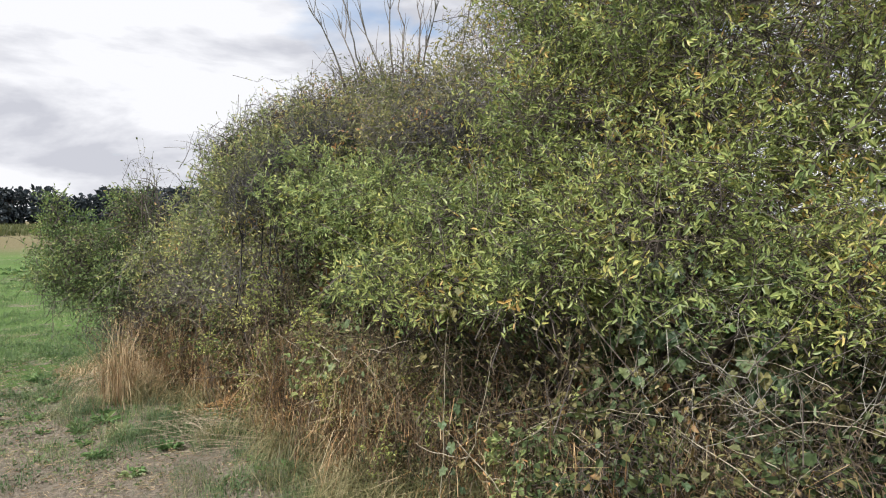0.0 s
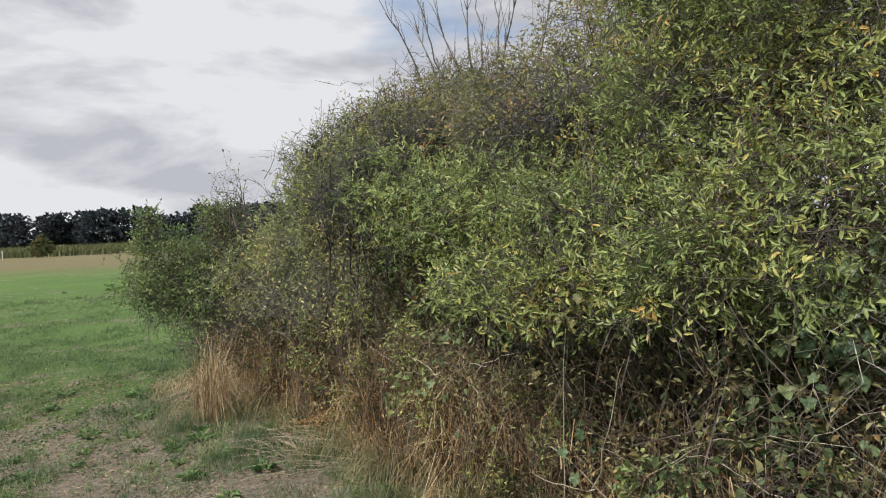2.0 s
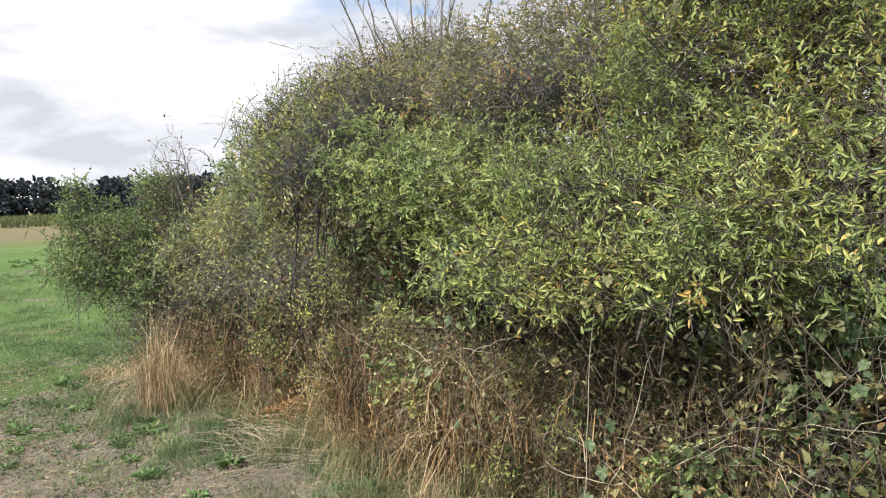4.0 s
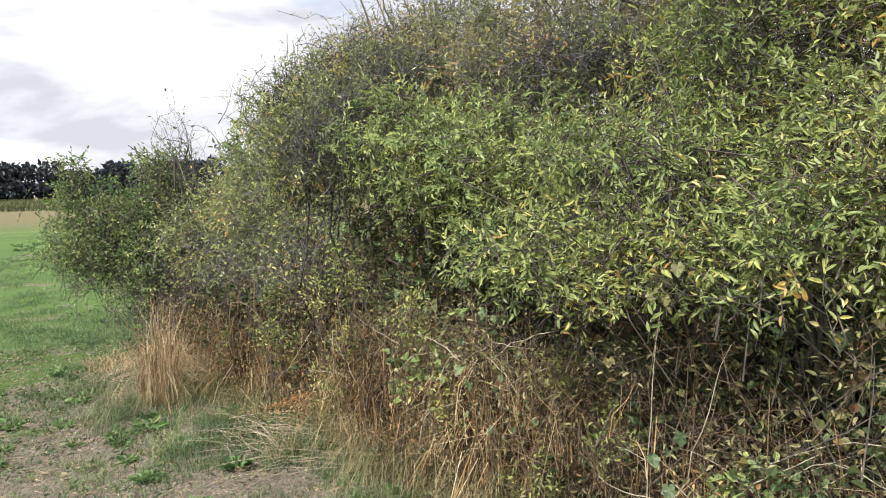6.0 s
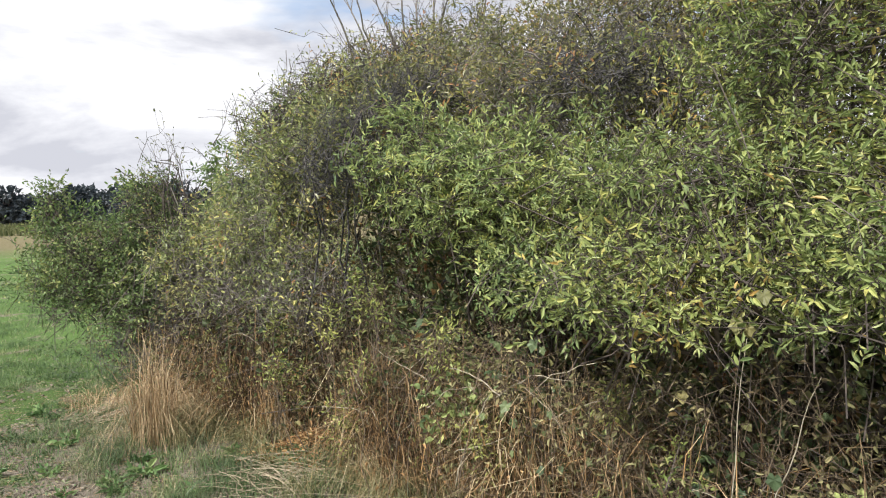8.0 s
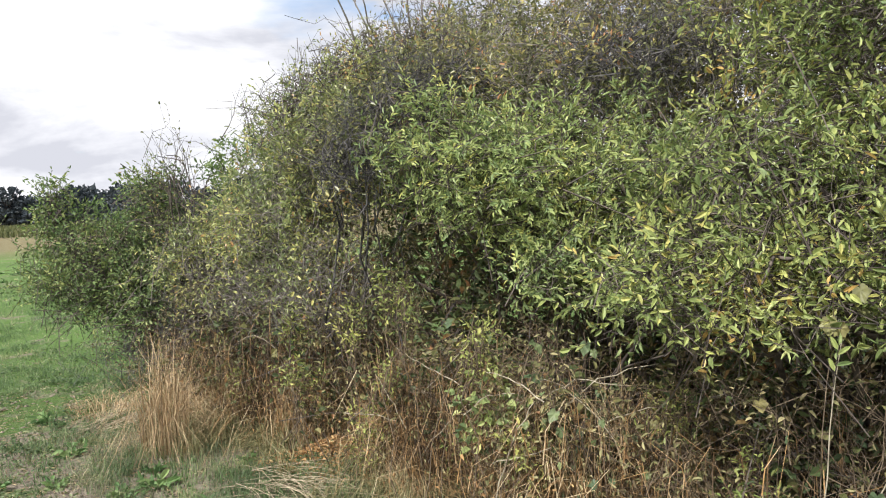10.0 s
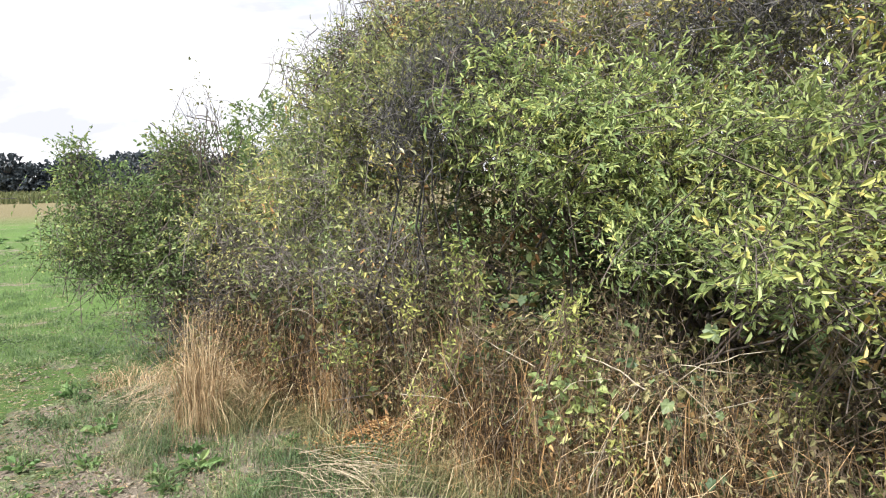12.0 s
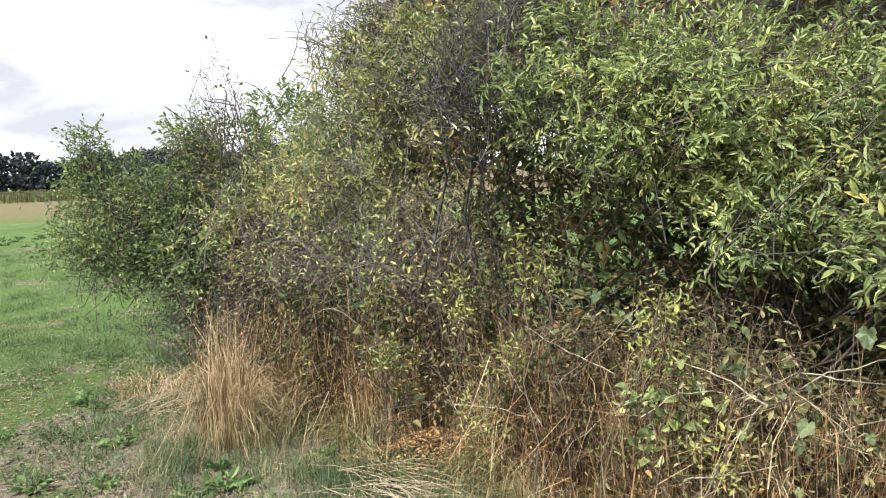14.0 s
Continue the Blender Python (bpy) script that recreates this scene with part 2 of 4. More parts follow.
M_BARK = bark_material("brown_bark", (0.04, 0.033, 0.029), (0.125, 0.10, 0.085), 25)
# Dark grey bark, taken darker to carry the thicket's inner shade.
M_THICKET = bark_material("dark_twig_with_shade", (0.024, 0.023, 0.025), (0.125, 0.117, 0.117), 40)
M_PALE = bark_material("lichened_twig", (0.16, 0.145, 0.125), (0.38, 0.36, 0.31), 40)
M_STEM = bark_material("brown_stem", (0.07, 0.05, 0.035), (0.20, 0.15, 0.10), 40)
M_CANE = bark_material("pale_cane", (0.24, 0.205, 0.15), (0.47, 0.42, 0.32), 30)
M_SOIL = bark_material("dry_soil", (0.13, 0.105, 0.08), (0.34, 0.285, 0.22), 60)
M_FALLEN = bark_material("fallen_straw", (0.19, 0.15, 0.10), (0.46, 0.39, 0.27), 50)
M_POST = bark_material("white_post", (0.6, 0.6, 0.58), (0.8, 0.8, 0.78), 6)

# ---- mesh tools ----
UP = np.array((0.0, 0.0, 1.0))


def unit(v):
    return v / np.maximum(np.linalg.norm(v, axis=-1, keepdims=True), 1e-9)


def mesh_of(name, verts, faces, smooth=False):
    """verts (n, 3); faces (m, k) of one corner count."""
    me = bpy.data.meshes.new(name)
    verts, faces = np.asarray(verts, np.float32), np.asarray(faces, np.int32)
    m, k = faces.shape
    me.vertices.add(len(verts))
    me.vertices.foreach_set("co", verts.ravel())
    me.loops.add(m * k)
    me.loops.foreach_set("vertex_index", faces.ravel())
    me.polygons.add(m)
    me.polygons.foreach_set("loop_start", np.arange(0, m * k, k, dtype=np.int32))
    me.polygons.foreach_set("use_smooth", np.full(m, smooth))
    me.update(calc_edges=True)
    return me


def joined(pieces):
    """Several (verts, faces) pairs as one."""
    vs, fs, n = [], [], 0
    for v, f in pieces:
        vs.append(v)
        fs.append(f + n)
        n += len(v)
    return np.concatenate(vs), np.concatenate(fs)


def part(name, geo, material, parent=None, label="", kind="", smooth=False):
    me = mesh_of(name, *geo, smooth=smooth)
    me.materials.append(material)
    ob = new(name, me)
    if parent is not None:
        ob.parent = parent
    return tagged(ob, label, kind=kind)


def leaf_geo(rng, base, way, length, width, fold=0.25, curl=0.2, shape=(0.28, 0.68, 0.95, 0.85), face=None):
    """Folded leaves: two four-cornered halves along a midrib, turned to face where one is given."""
    n = len(base)
    way = unit(way)
    side = unit(np.cross(way, unit(rng.normal(0, 1, (n, 3)) * 0.8 + UP) if face is None else face))
    nor = np.cross(side, way)
    a, b, wa, wb = shape
    L, W = length[:, None], width[:, None] / 2
    v = np.empty((n, 6, 3))
    v[:, 0] = base
    v[:, 1] = base + way * L * a + side * W * wa + nor * W * fold * 2
    v[:, 2] = base + way * L * b + side * W * wb + nor * (W * fold * 2 - L * curl * 0.4)
    v[:, 3] = base + way * L - nor * L * curl
    v[:, 4] = base + way * L * b - side * W * wb + nor * (W * fold * 2 - L * curl * 0.4)
    v[:, 5] = base + way * L * a - side * W * wa + nor * W * fold * 2
    i = np.arange(n)[:, None] * 6
    f = np.concatenate((i + np.array([[0, 3, 2, 1]]), i + np.array([[0, 5, 4, 3]])))
    return v.reshape(-1, 3), f


def tube_geo(lines, r0, r1, sides=3):
    """Tapered tubes along polylines (n, k, 3), radii r0 to r1 per line."""
    lines = np.asarray(lines, float)
    n, k, _ = lines.shape
    d = unit(np.gradient(lines, axis=1))
    ref = np.where(np.abs(d[..., 2:3]) > 0.9, np.array((1.0, 0, 0)), UP)
    s = unit(np.cross(d, ref))
    u = np.cross(s, d)
    t = np.linspace(0, 1, k)[None, :]
    rad = np.asarray(r0)[:, None] * (1 - t) + np.asarray(r1)[:, None] * t
    ang = np.arange(sides) * 2 * math.pi / sides
    v = lines[:, :, None] + rad[..., None, None] * (np.cos(ang)[:, None] * s[:, :, None] + np.sin(ang)[:, None] * u[:, :, None])
    idx = np.arange(n * k * sides).reshape(n, k, sides)
    a, b = idx[:, :-1], idx[:, 1:]
    f = np.stack((a, np.roll(a, -1, 2), np.roll(b, -1, 2), b), -1)
    return v.reshape(-1, 3), f.reshape(-1, 4)


def blade_geo(rng, root, height, width, lean, heading=None, segs=3, twist=0.5):
    """Bent tapering ribbons, standing at root."""
    n = len(root)
    h = rng.uniform(0, 2 * math.pi, n) if heading is None else heading
    dirn = np.stack((np.cos(h), np.sin(h), np.zeros(n)), 1)
    face = h + math.pi / 2 + rng.normal(0, twist, n)
    wide = np.stack((np.cos(face), np.sin(face), np.zeros(n)), 1)
    v = np.empty((n, segs + 1, 2, 3))
    for i in range(segs + 1):
        t = i / segs
        bend = lean * t ** 1.7
        c = root + dirn * (height * np.sin(bend) * t)[:, None] + UP * (height * np.cos(bend) * t)[:, None]
        w = wide * (width * (1 - 0.85 * t) / 2)[:, None]
        v[:, i, 0], v[:, i, 1] = c - w, c + w
    idx = np.arange(n * (segs + 1) * 2).reshape(n, segs + 1, 2)
    f = np.stack((idx[:, :-1, 0], idx[:, :-1, 1], idx[:, 1:, 1], idx[:, 1:, 0]), -1)
    return v.reshape(-1, 3), f.reshape(-1, 4)


def sway(rng, a, b, k, wob, sag):
    """Wavering lines from a to b, bowed by sag."""
    t = np.linspace(0, 1, k)[None, :, None]
    ln = a[:, None] * (1 - t) + b[:, None] * t
    length = np.linalg.norm(b - a, axis=1)[:, None, None]
    bow = np.sin(t * math.pi)
    side = unit(rng.normal(0, 1, (len(a), 1, 3)))
    ln = ln + side * bow * wob * length + UP * bow * sag * length
    ln[:, 1:-1] += rng.normal(0, 1, (len(a), k - 2, 3)) * wob * 0.25 * length
    return ln


LEAF_ONE = {}


def single_leaf(material, ratio):
    """One shared leaf mesh, a unit long along x, folded along its midrib."""
    key = (material.name, round(ratio, 3))
    if key not in LEAF_ONE:
        w = ratio / 2
        v = [(0, 0, 0), (0.28, w * 0.95, w * 0.5), (0.68, w * 0.85, w * 0.5 - 0.08), (1, 0, -0.2), (0.68, -w * 0.85, w * 0.5 - 0.08), (0.28, -w * 0.95, w * 0.5)]
        me = mesh_of("leaf", np.array(v), np.array([[0, 3, 2, 1], [0, 5, 4, 3]]))
        me.materials.append(material)
        LEAF_ONE[key] = me
    return LEAF_ONE[key]


WALKWAY = np.array((-0.75, 1.2))
SHOOTS = ((0.35, 1.0), (0.55, -1.0), (0.78, 1.0), (1.0, 0.0))   # place along the twig, side


def shrub(name, label, root, lobes, leaf, bark, seed, per_m2=1600, leaf_len=0.06, leaf_wide=0.018, leaves=14, twig_len=0.45, bare=0.0,
          rise=0.25, category="shrub", group="hedge shrubs", stems=3, picked=0, floor=0.1, thick=0.02, droop=0.0, twig_r=0.0024, crook=0.11):
    """A many-stemmed bush: stems from the root into each lobe of the crown, boughs, then leafy twigs that end near the lobe's skin."""
    rng = np.random.default_rng(seed)
    thing = tagged(new(name), label, category, group)
    thing.location = (root[0], root[1], ground_z(root[0], root[1]))
    o = np.array(thing.location)
    A, B, C, D = [], [], [], []
    for cx, cy, cz, rx, ry, rz in lobes:
        c, r = np.array((cx, cy, cz)), np.array((rx, ry, rz))
        foot = o + np.stack((rng.normal(0, 0.15, stems), rng.normal(0, 0.15, stems), np.full(stems, -0.06)), 1)
        top = c + rng.uniform(-0.5, 0.5, (stems, 3)) * r
        A.append(sway(rng, foot, top, 8, 0.08, 0.03))
        nb = max(6, int(20 * rx * ry))
        hub = np.concatenate((top, A[-1][:, 5]))[rng.integers(0, 2 * stems, nb)]
        tip = c + unit(rng.normal(0, 1, (nb, 3))) * r * rng.uniform(0.45, 0.8, (nb, 1))
        B.append(sway(rng, hub, tip, 6, 0.16, 0.06))
        area = 4 * math.pi * (((rx * ry) ** 1.6 + (rx * rz) ** 1.6 + (ry * rz) ** 1.6) / 3) ** (1 / 1.6)
        n = int(area * per_m2 / leaves)
        d = unit(rng.normal(0, 1, (n, 3)))
        lump = np.array([noise.noise(Vector(x * 3.1) + Vector((seed * 3.7, cx, cz))) for x in d])
        fine = np.array([noise.noise(Vector(x * 7.3) + Vector((cz, seed * 1.9, cx))) for x in d])
        skin = c + d * r * (rng.uniform(0.45, 1.08, n) ** 0.6 + 0.46 * lump + 0.14 * fine)[:, None]
        go = unit(d * 0.8 + rng.normal(0, 0.5, (n, 3)) + UP * rise)
        ln = min(twig_len, 1.1 * (rx + ry + rz) / 3) * rng.uniform(0.5, 1.3, n)
        on = lump + 0.5 * fine + rng.normal(0, 0.08, n) > -0.13
        skin = skin - go * ln[:, None] * 0.22      # room for the end shoots
        C.append(sway(rng, (skin - go * ln[:, None])[on], skin[on], 5, crook, 0.04))
        D.append(d[on])
    A, B, C, D = np.concatenate(A), np.concatenate(B), np.concatenate(C), np.concatenate(D)
    high = C[:, :, 2].min(1) > o[2] + floor
    C, D = C[high], D[high]
    for ln in A:
        part("stem", tube_geo((ln - o)[None], rng.uniform(0.6, 1.4, 1) * thick, np.full(1, min(0.007, thick * 0.5)), 6), bark, thing, smooth=True)
    part("branchwork", tube_geo(B - o, np.full(len(B), min(0.008, thick * 0.6)), np.full(len(B), min(0.003, thick * 0.4)), 4), bark, thing, kind="stuff", smooth=True)
    # side shoots, left and right of each twig and one at its end, lying in a plane that faces out and up
    k = len(SHOOTS)
    leafy = rng.random(len(C)) >= bare
    face = unit(UP * 0.55 + D * 0.6 + rng.normal(0, 0.4, D.shape))
    t = np.clip(np.array([a for a, _ in SHOOTS]) + rng.normal(0, 0.06, (len(C), k)), 0.1, 1.0)
    t[:, -1] = 1.0
    i = np.minimum((t * 4).astype(int), 3)
    fr = (t * 4 - i)[..., None]
    row = np.arange(len(C))[:, None]
    base = C[row, i] * (1 - fr) + C[row, i + 1] * fr
    along = unit(C[row, i + 1] - C[row, i])
    across = unit(np.cross(along, face[:, None])) * np.array([b for _, b in SHOOTS])[None, :, None]
    go = unit(along * 0.7 + across * 0.75 + UP * (0.12 - droop) + rng.normal(0, 0.18, along.shape))
    ln = twig_len * 0.34 * rng.uniform(0.5, 1.25, (len(C), k, 1))
    tip = base + go * ln
    main = tube_geo((C if bare >= 0.5 else C[:, (0, 2, 3, 4)]) - o, twig_r * rng.uniform(0.65, 1.35, len(C)), np.full(len(C), twig_r * 0.4))
    ends = np.stack((base, tip), 2).reshape(-1, 2, 3) - o
    twigs = part("twig_growth", joined((main, tube_geo(ends, np.full(len(ends), twig_r * 0.55), np.full(len(ends), twig_r * 0.25)))), bark, thing, kind="stuff")
    # leaves alternate along each shoot and close up into a tuft at its end
    m = max(2, round(leaves / k))
    base, go, ln = base[leafy].reshape(-1, 1, 3), go[leafy].reshape(-1, 1, 3), ln[leafy].reshape(-1, 1, 1)
    face = np.repeat(face[leafy], k, 0)[:, None]
    u = (np.linspace(0.25, 1.0, m) ** 0.75)[None, :, None] * np.ones((len(base), 1, 1))
    flip = np.where(np.arange(m) % 2, 1.0, -1.0)[None, :, None]
    pos = (base + go * ln * u - o).reshape(-1, 3)
    way = go * (0.35 + 0.5 * u) + unit(np.cross(go, face)) * flip * (1.1 - 0.6 * u) * 0.75 + rng.normal(0, 0.28, (len(base), m, 3)) - UP * droop * 0.6
    way = unit(way.reshape(-1, 3))
    face = unit((face + rng.normal(0, 0.42, (len(base), m, 3))).reshape(-1, 3))
    n = len(pos)
    size = leaf_len * rng.uniform(0.55, 1.3, n)
    wide = size * leaf_wide / leaf_len * rng.uniform(0.8, 1.25, n)
    mask = np.ones(n, bool)
    if picked:
        near = np.argsort(np.linalg.norm(pos[:, :2] + o[:2] - WALKWAY, axis=1) + rng.normal(0, 0.1, n))[:picked]
        mask[near] = False
        one = single_leaf(leaf, leaf_wide / leaf_len)
        for q in near:
            sd = np.cross(face[q], way[q])
            sd /= np.linalg.norm(sd)
            m3 = Matrix((way[q], sd, np.cross(way[q], sd))).transposed() * float(size[q])
            lf = new("leaf", one)
            lf.parent = twigs
            lf.matrix_basis = Matrix.Translation(pos[q]) @ m3.to_4x4()
    part("foliage", leaf_geo(rng, pos[mask], way[mask], size[mask], wide[mask], face=face[mask]), leaf, thing, kind="stuff")
    return thing


# ---- ground ----


def ground_z(x, y):
    near = math.exp(-((x / 14) ** 2 + ((y - 4) / 14) ** 2))
    return near * (0.05 * noise.noise(Vector((x * 0.5, y * 0.5, 3.1))) + 0.02 * noise.noise(Vector((x * 2.7, y * 2.7, 1.7))) + 0.016 * noise.noise(Vector((x * 7.0, y * 7.0, 9.7))))


def ground_zs(p):
    return np.array([ground_z(a, b) for a, b in p])


def make_ground():
    s = np.sinh(np.linspace(-8.2, 8.2, 181)) / math.sinh(8.2) * 1500
    xs, ys = s - 1.0, s + 4.5
    X, Y = np.meshgrid(xs, ys)
    p = np.stack((X.ravel(), Y.ravel()), 1)
    v = np.column_stack((p, ground_zs(p)))
    n = len(s)
    i = np.arange(n * n).reshape(n, n)
    f = np.stack((i[:-1, :-1], i[:-1, 1:], i[1:, 1:], i[1:, :-1]), -1).reshape(-1, 4)
    ob = part("ground", (v, f), M_GROUND, smooth=True)
    tagged(ob, "patchy green meadow with bare soil, straw and a bleached strip beyond", "ground", kind="structure")


make_ground()

# ---- hedge ----
shrub("plum_shrub", "large light-green shrub with narrow yellowing leaves overhanging dry grass", (1.0, 4.1), [
    (0.30, 3.8, 1.45, 0.72, 0.6, 0.42), (1.15, 3.15, 1.52, 0.80, 0.65, 0.48), (0.95, 4.0, 2.1, 0.8, 0.75, 0.7), (1.6, 3.5, 2.5, 0.9, 0.8, 0.8), (-0.22, 3.5, 1.17, 0.36, 0.26, 0.17), (0.15, 3.27, 1.2, 0.42, 0.26, 0.18), (0.52, 3.02, 1.28, 0.38, 0.26, 0.2), (1.5, 2.5, 1.3, 0.42, 0.28, 0.3), (1.1, 4.3, 3.0, 0.85, 0.8, 0.6)],
    M_WILLOW, M_BARK, 11, leaf_len=0.036, leaf_wide=0.0108, leaves=24, picked=300, per_m2=3300, bare=0.06)
shrub("plum_shrub", "tall light-green shrub with narrow leaves and pale bare twigs", (2.6, 2.9), [
    (2.0, 2.4, 1.4, 0.7, 0.6, 0.6), (2.5, 2.6, 2.3, 0.9, 0.9, 0.9), (3.0, 1.8, 1.5, 0.9, 0.8, 0.9)],
    M_WILLOW, M_BARK, 12, leaf_len=0.040, leaf_wide=0.0120, leaves=24, picked=300, bare=0.22, per_m2=1100)
shrub("privet_shrub", "bushy blue-green shrub with slender leaves beside a dark hollow", (-0.3, 5.0), [
    (-0.52, 4.5, 1.56, 0.48, 0.45, 0.33), (-0.88, 4.8, 1.73, 0.40, 0.42, 0.37), (-0.1, 4.6, 1.55, 0.55, 0.5, 0.42), (-0.05, 4.3, 1.25, 0.5, 0.4, 0.26), (-0.42, 4.28, 1.2, 0.3, 0.24, 0.18), (0.0, 4.0, 1.12, 0.3, 0.24, 0.18)],
    M_GREEN, M_BARK, 13, leaf_len=0.035, leaf_wide=0.0098, leaves=28, picked=300, per_m2=4200, twig_len=0.36, thick=0.009)
shrub("sloe_shrub", "tall twiggy shrub with small olive and yellowing leaves", (0.2, 6.0), [
    (-0.4, 5.7, 2.35, 0.65, 0.6, 0.48), (-0.15, 5.15, 2.1, 0.65, 0.45, 0.45), (0.5, 4.95, 1.9, 0.6, 0.45, 0.5), (1.4, 5.9, 2.3, 0.9, 0.6, 0.8), (0.75, 5.6, 2.85, 0.85, 0.8, 0.72), (1.9, 5.0, 3.1, 1.1, 1.0, 0.9), (0.6, 6.6, 2.7, 0.8, 0.8, 0.65)],
    M_SLOE, M_TWIG, 14, leaf_len=0.034, leaf_wide=0.0120, leaves=20, bare=0.28, per_m2=2050, twig_len=0.4)
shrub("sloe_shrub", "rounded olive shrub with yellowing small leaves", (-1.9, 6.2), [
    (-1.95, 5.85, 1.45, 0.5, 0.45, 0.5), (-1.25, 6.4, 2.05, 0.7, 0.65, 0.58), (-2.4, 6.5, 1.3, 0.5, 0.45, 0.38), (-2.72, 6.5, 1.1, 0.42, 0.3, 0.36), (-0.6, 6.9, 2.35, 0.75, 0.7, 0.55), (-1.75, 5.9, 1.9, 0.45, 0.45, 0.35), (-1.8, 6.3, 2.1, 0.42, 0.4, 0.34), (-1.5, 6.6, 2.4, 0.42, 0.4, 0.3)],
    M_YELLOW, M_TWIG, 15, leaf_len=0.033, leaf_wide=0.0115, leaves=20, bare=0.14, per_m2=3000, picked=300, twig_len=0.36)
shrub("bare_shrub", "thicket of dark grey leafless twigs, coloured darker still for inner shade", (-1.4, 5.5), [
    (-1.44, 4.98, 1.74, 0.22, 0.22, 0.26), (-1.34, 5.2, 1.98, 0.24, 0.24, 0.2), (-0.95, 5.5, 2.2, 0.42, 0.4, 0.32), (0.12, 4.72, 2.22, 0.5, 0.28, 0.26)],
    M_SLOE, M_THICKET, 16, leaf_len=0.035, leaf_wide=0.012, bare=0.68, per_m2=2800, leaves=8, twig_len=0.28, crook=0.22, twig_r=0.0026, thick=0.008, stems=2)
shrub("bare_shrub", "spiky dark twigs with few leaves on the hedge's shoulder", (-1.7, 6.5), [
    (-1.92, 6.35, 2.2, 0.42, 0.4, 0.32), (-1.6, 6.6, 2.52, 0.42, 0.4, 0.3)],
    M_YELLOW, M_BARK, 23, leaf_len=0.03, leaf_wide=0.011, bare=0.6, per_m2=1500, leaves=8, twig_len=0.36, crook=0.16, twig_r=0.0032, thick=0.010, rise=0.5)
shrub("sloe_shrub", "high dark crest of twiggy sloe with few olive leaves", (-0.7, 7.3), [
    (-0.98, 7.2, 2.76, 0.5, 0.45, 0.4), (-0.4, 7.4, 2.95, 0.6, 0.5, 0.42), (-1.35, 6.9, 2.62, 0.4, 0.4, 0.3)],
    M_SLOE, M_BARK, 25, leaf_len=0.036, leaf_wide=0.013, bare=0.5, per_m2=2200, leaves=9, twig_len=0.4, crook=0.14, twig_r=0.0026, rise=0.5)
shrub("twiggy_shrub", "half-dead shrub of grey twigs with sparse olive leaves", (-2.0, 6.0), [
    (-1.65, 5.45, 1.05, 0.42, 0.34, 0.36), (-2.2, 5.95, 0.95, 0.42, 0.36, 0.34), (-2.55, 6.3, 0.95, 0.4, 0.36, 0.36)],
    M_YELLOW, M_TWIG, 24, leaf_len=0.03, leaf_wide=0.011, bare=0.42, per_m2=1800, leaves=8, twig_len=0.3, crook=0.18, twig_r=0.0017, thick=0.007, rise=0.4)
shrub("hawthorn_bush", "airy dark-green bush with fine leaves at the meadow edge", (-3.2, 7.05), [
    (-3.75, 7.0, 1.12, 0.58, 0.5, 0.46), (-3.1, 7.0, 1.05, 0.6, 0.5, 0.5), (-3.1, 6.75, 0.8, 0.55, 0.38, 0.36), (-4.1, 7.0, 1.55, 0.14, 0.14, 0.32), (-3.3, 7.0, 1.62, 0.25, 0.2, 0.3)],
    M_HAW, M_BARK, 17, leaf_len=0.034, leaf_wide=0.0150, per_m2=3300, floor=0.2, rise=0.45, picked=300, thick=0.012)


def bare_tree(x, y, seed):
    """A leafless tree: a trunk that splits into steep leaders, each forking into twigs."""
    rng = np.random.default_rng(seed)
    thing = tagged(new("bare_tree"), "leafless grey tree with steep forked leaders behind the hedge", "tree", "trees behind the hedge")
    thing.location = (x, y, ground_z(x, y))
    fork = np.array((0.0, 0.0, 2.0))
    part("trunk", tube_geo(np.array([[(0, 0, -0.1), (0.03, 0.02, 1.0), fork]]), np.array([0.09]), np.array([0.06]), 8), M_BARK, thing, smooth=True)
    for foot, top, high in ((-0.75, -1.35, 5.75), (-0.45, -0.95, 5.85), (-0.35, -0.72, 6.25), (0.1, -0.35, 5.7), (0.3, 0.28, 6.4), (0.42, 0.36, 6.6), (0.72, 0.78, 6.3), (0.85, 1.2, 5.9), (1.6, 2.0, 6.2)):
        a, b = np.array((foot, rng.normal(0, 0.3), 4.4)), np.array((top, rng.normal(0, 0.5), high))
        t = np.linspace(0, 1, 5)[:, None]
        ln = np.concatenate((fork * (1 - t) + a * t, sway(rng, a[None], b[None], 7, 0.05, 0.02)[0][1:]))
        limb = part("limb", tube_geo(ln[None], np.array([0.034]), np.array([0.007]), 5), M_TWIG, thing, smooth=True)
        n = 9
        k = rng.integers(4, 10, n)
        go = unit((b - a)[None] * 0.9 + rng.normal(0, 0.38, (n, 3)) + UP * 0.2)
        tips = ln[k] + go * rng.uniform(0.35, 1.0, (n, 1))
        part("twig_growth", tube_geo(sway(rng, ln[k], tips, 5, 0.07, 0.03), np.full(n, 0.009), np.full(n, 0.004)), M_TWIG, limb, kind="stuff")


bare_tree(-1.3, 14.0, 18)
shrub("sparse_sapling", "thin bare sapling with few small leaves", (-2.9, 6.7), [
    (-2.95, 6.6, 1.72, 0.36, 0.3, 0.5)], M_SLOE, M_BARK, 19, bare=0.35, per_m2=560, twig_len=0.42, rise=0.8, stems=5, leaf_len=0.026, leaf_wide=0.012, leaves=10, thick=0.008, twig_r=0.003)
shrub("elder_shrub", "dense green shrub standing apart behind the hedge", (-3.6, 12.0), [
    (-3.6, 12.0, 2.0, 0.75, 0.8, 0.85), (-2.9, 11.8, 1.5, 0.8, 0.8, 0.8)], M_HAW, M_BARK, 20, leaf_len=0.08, leaf_wide=0.03, per_m2=700)
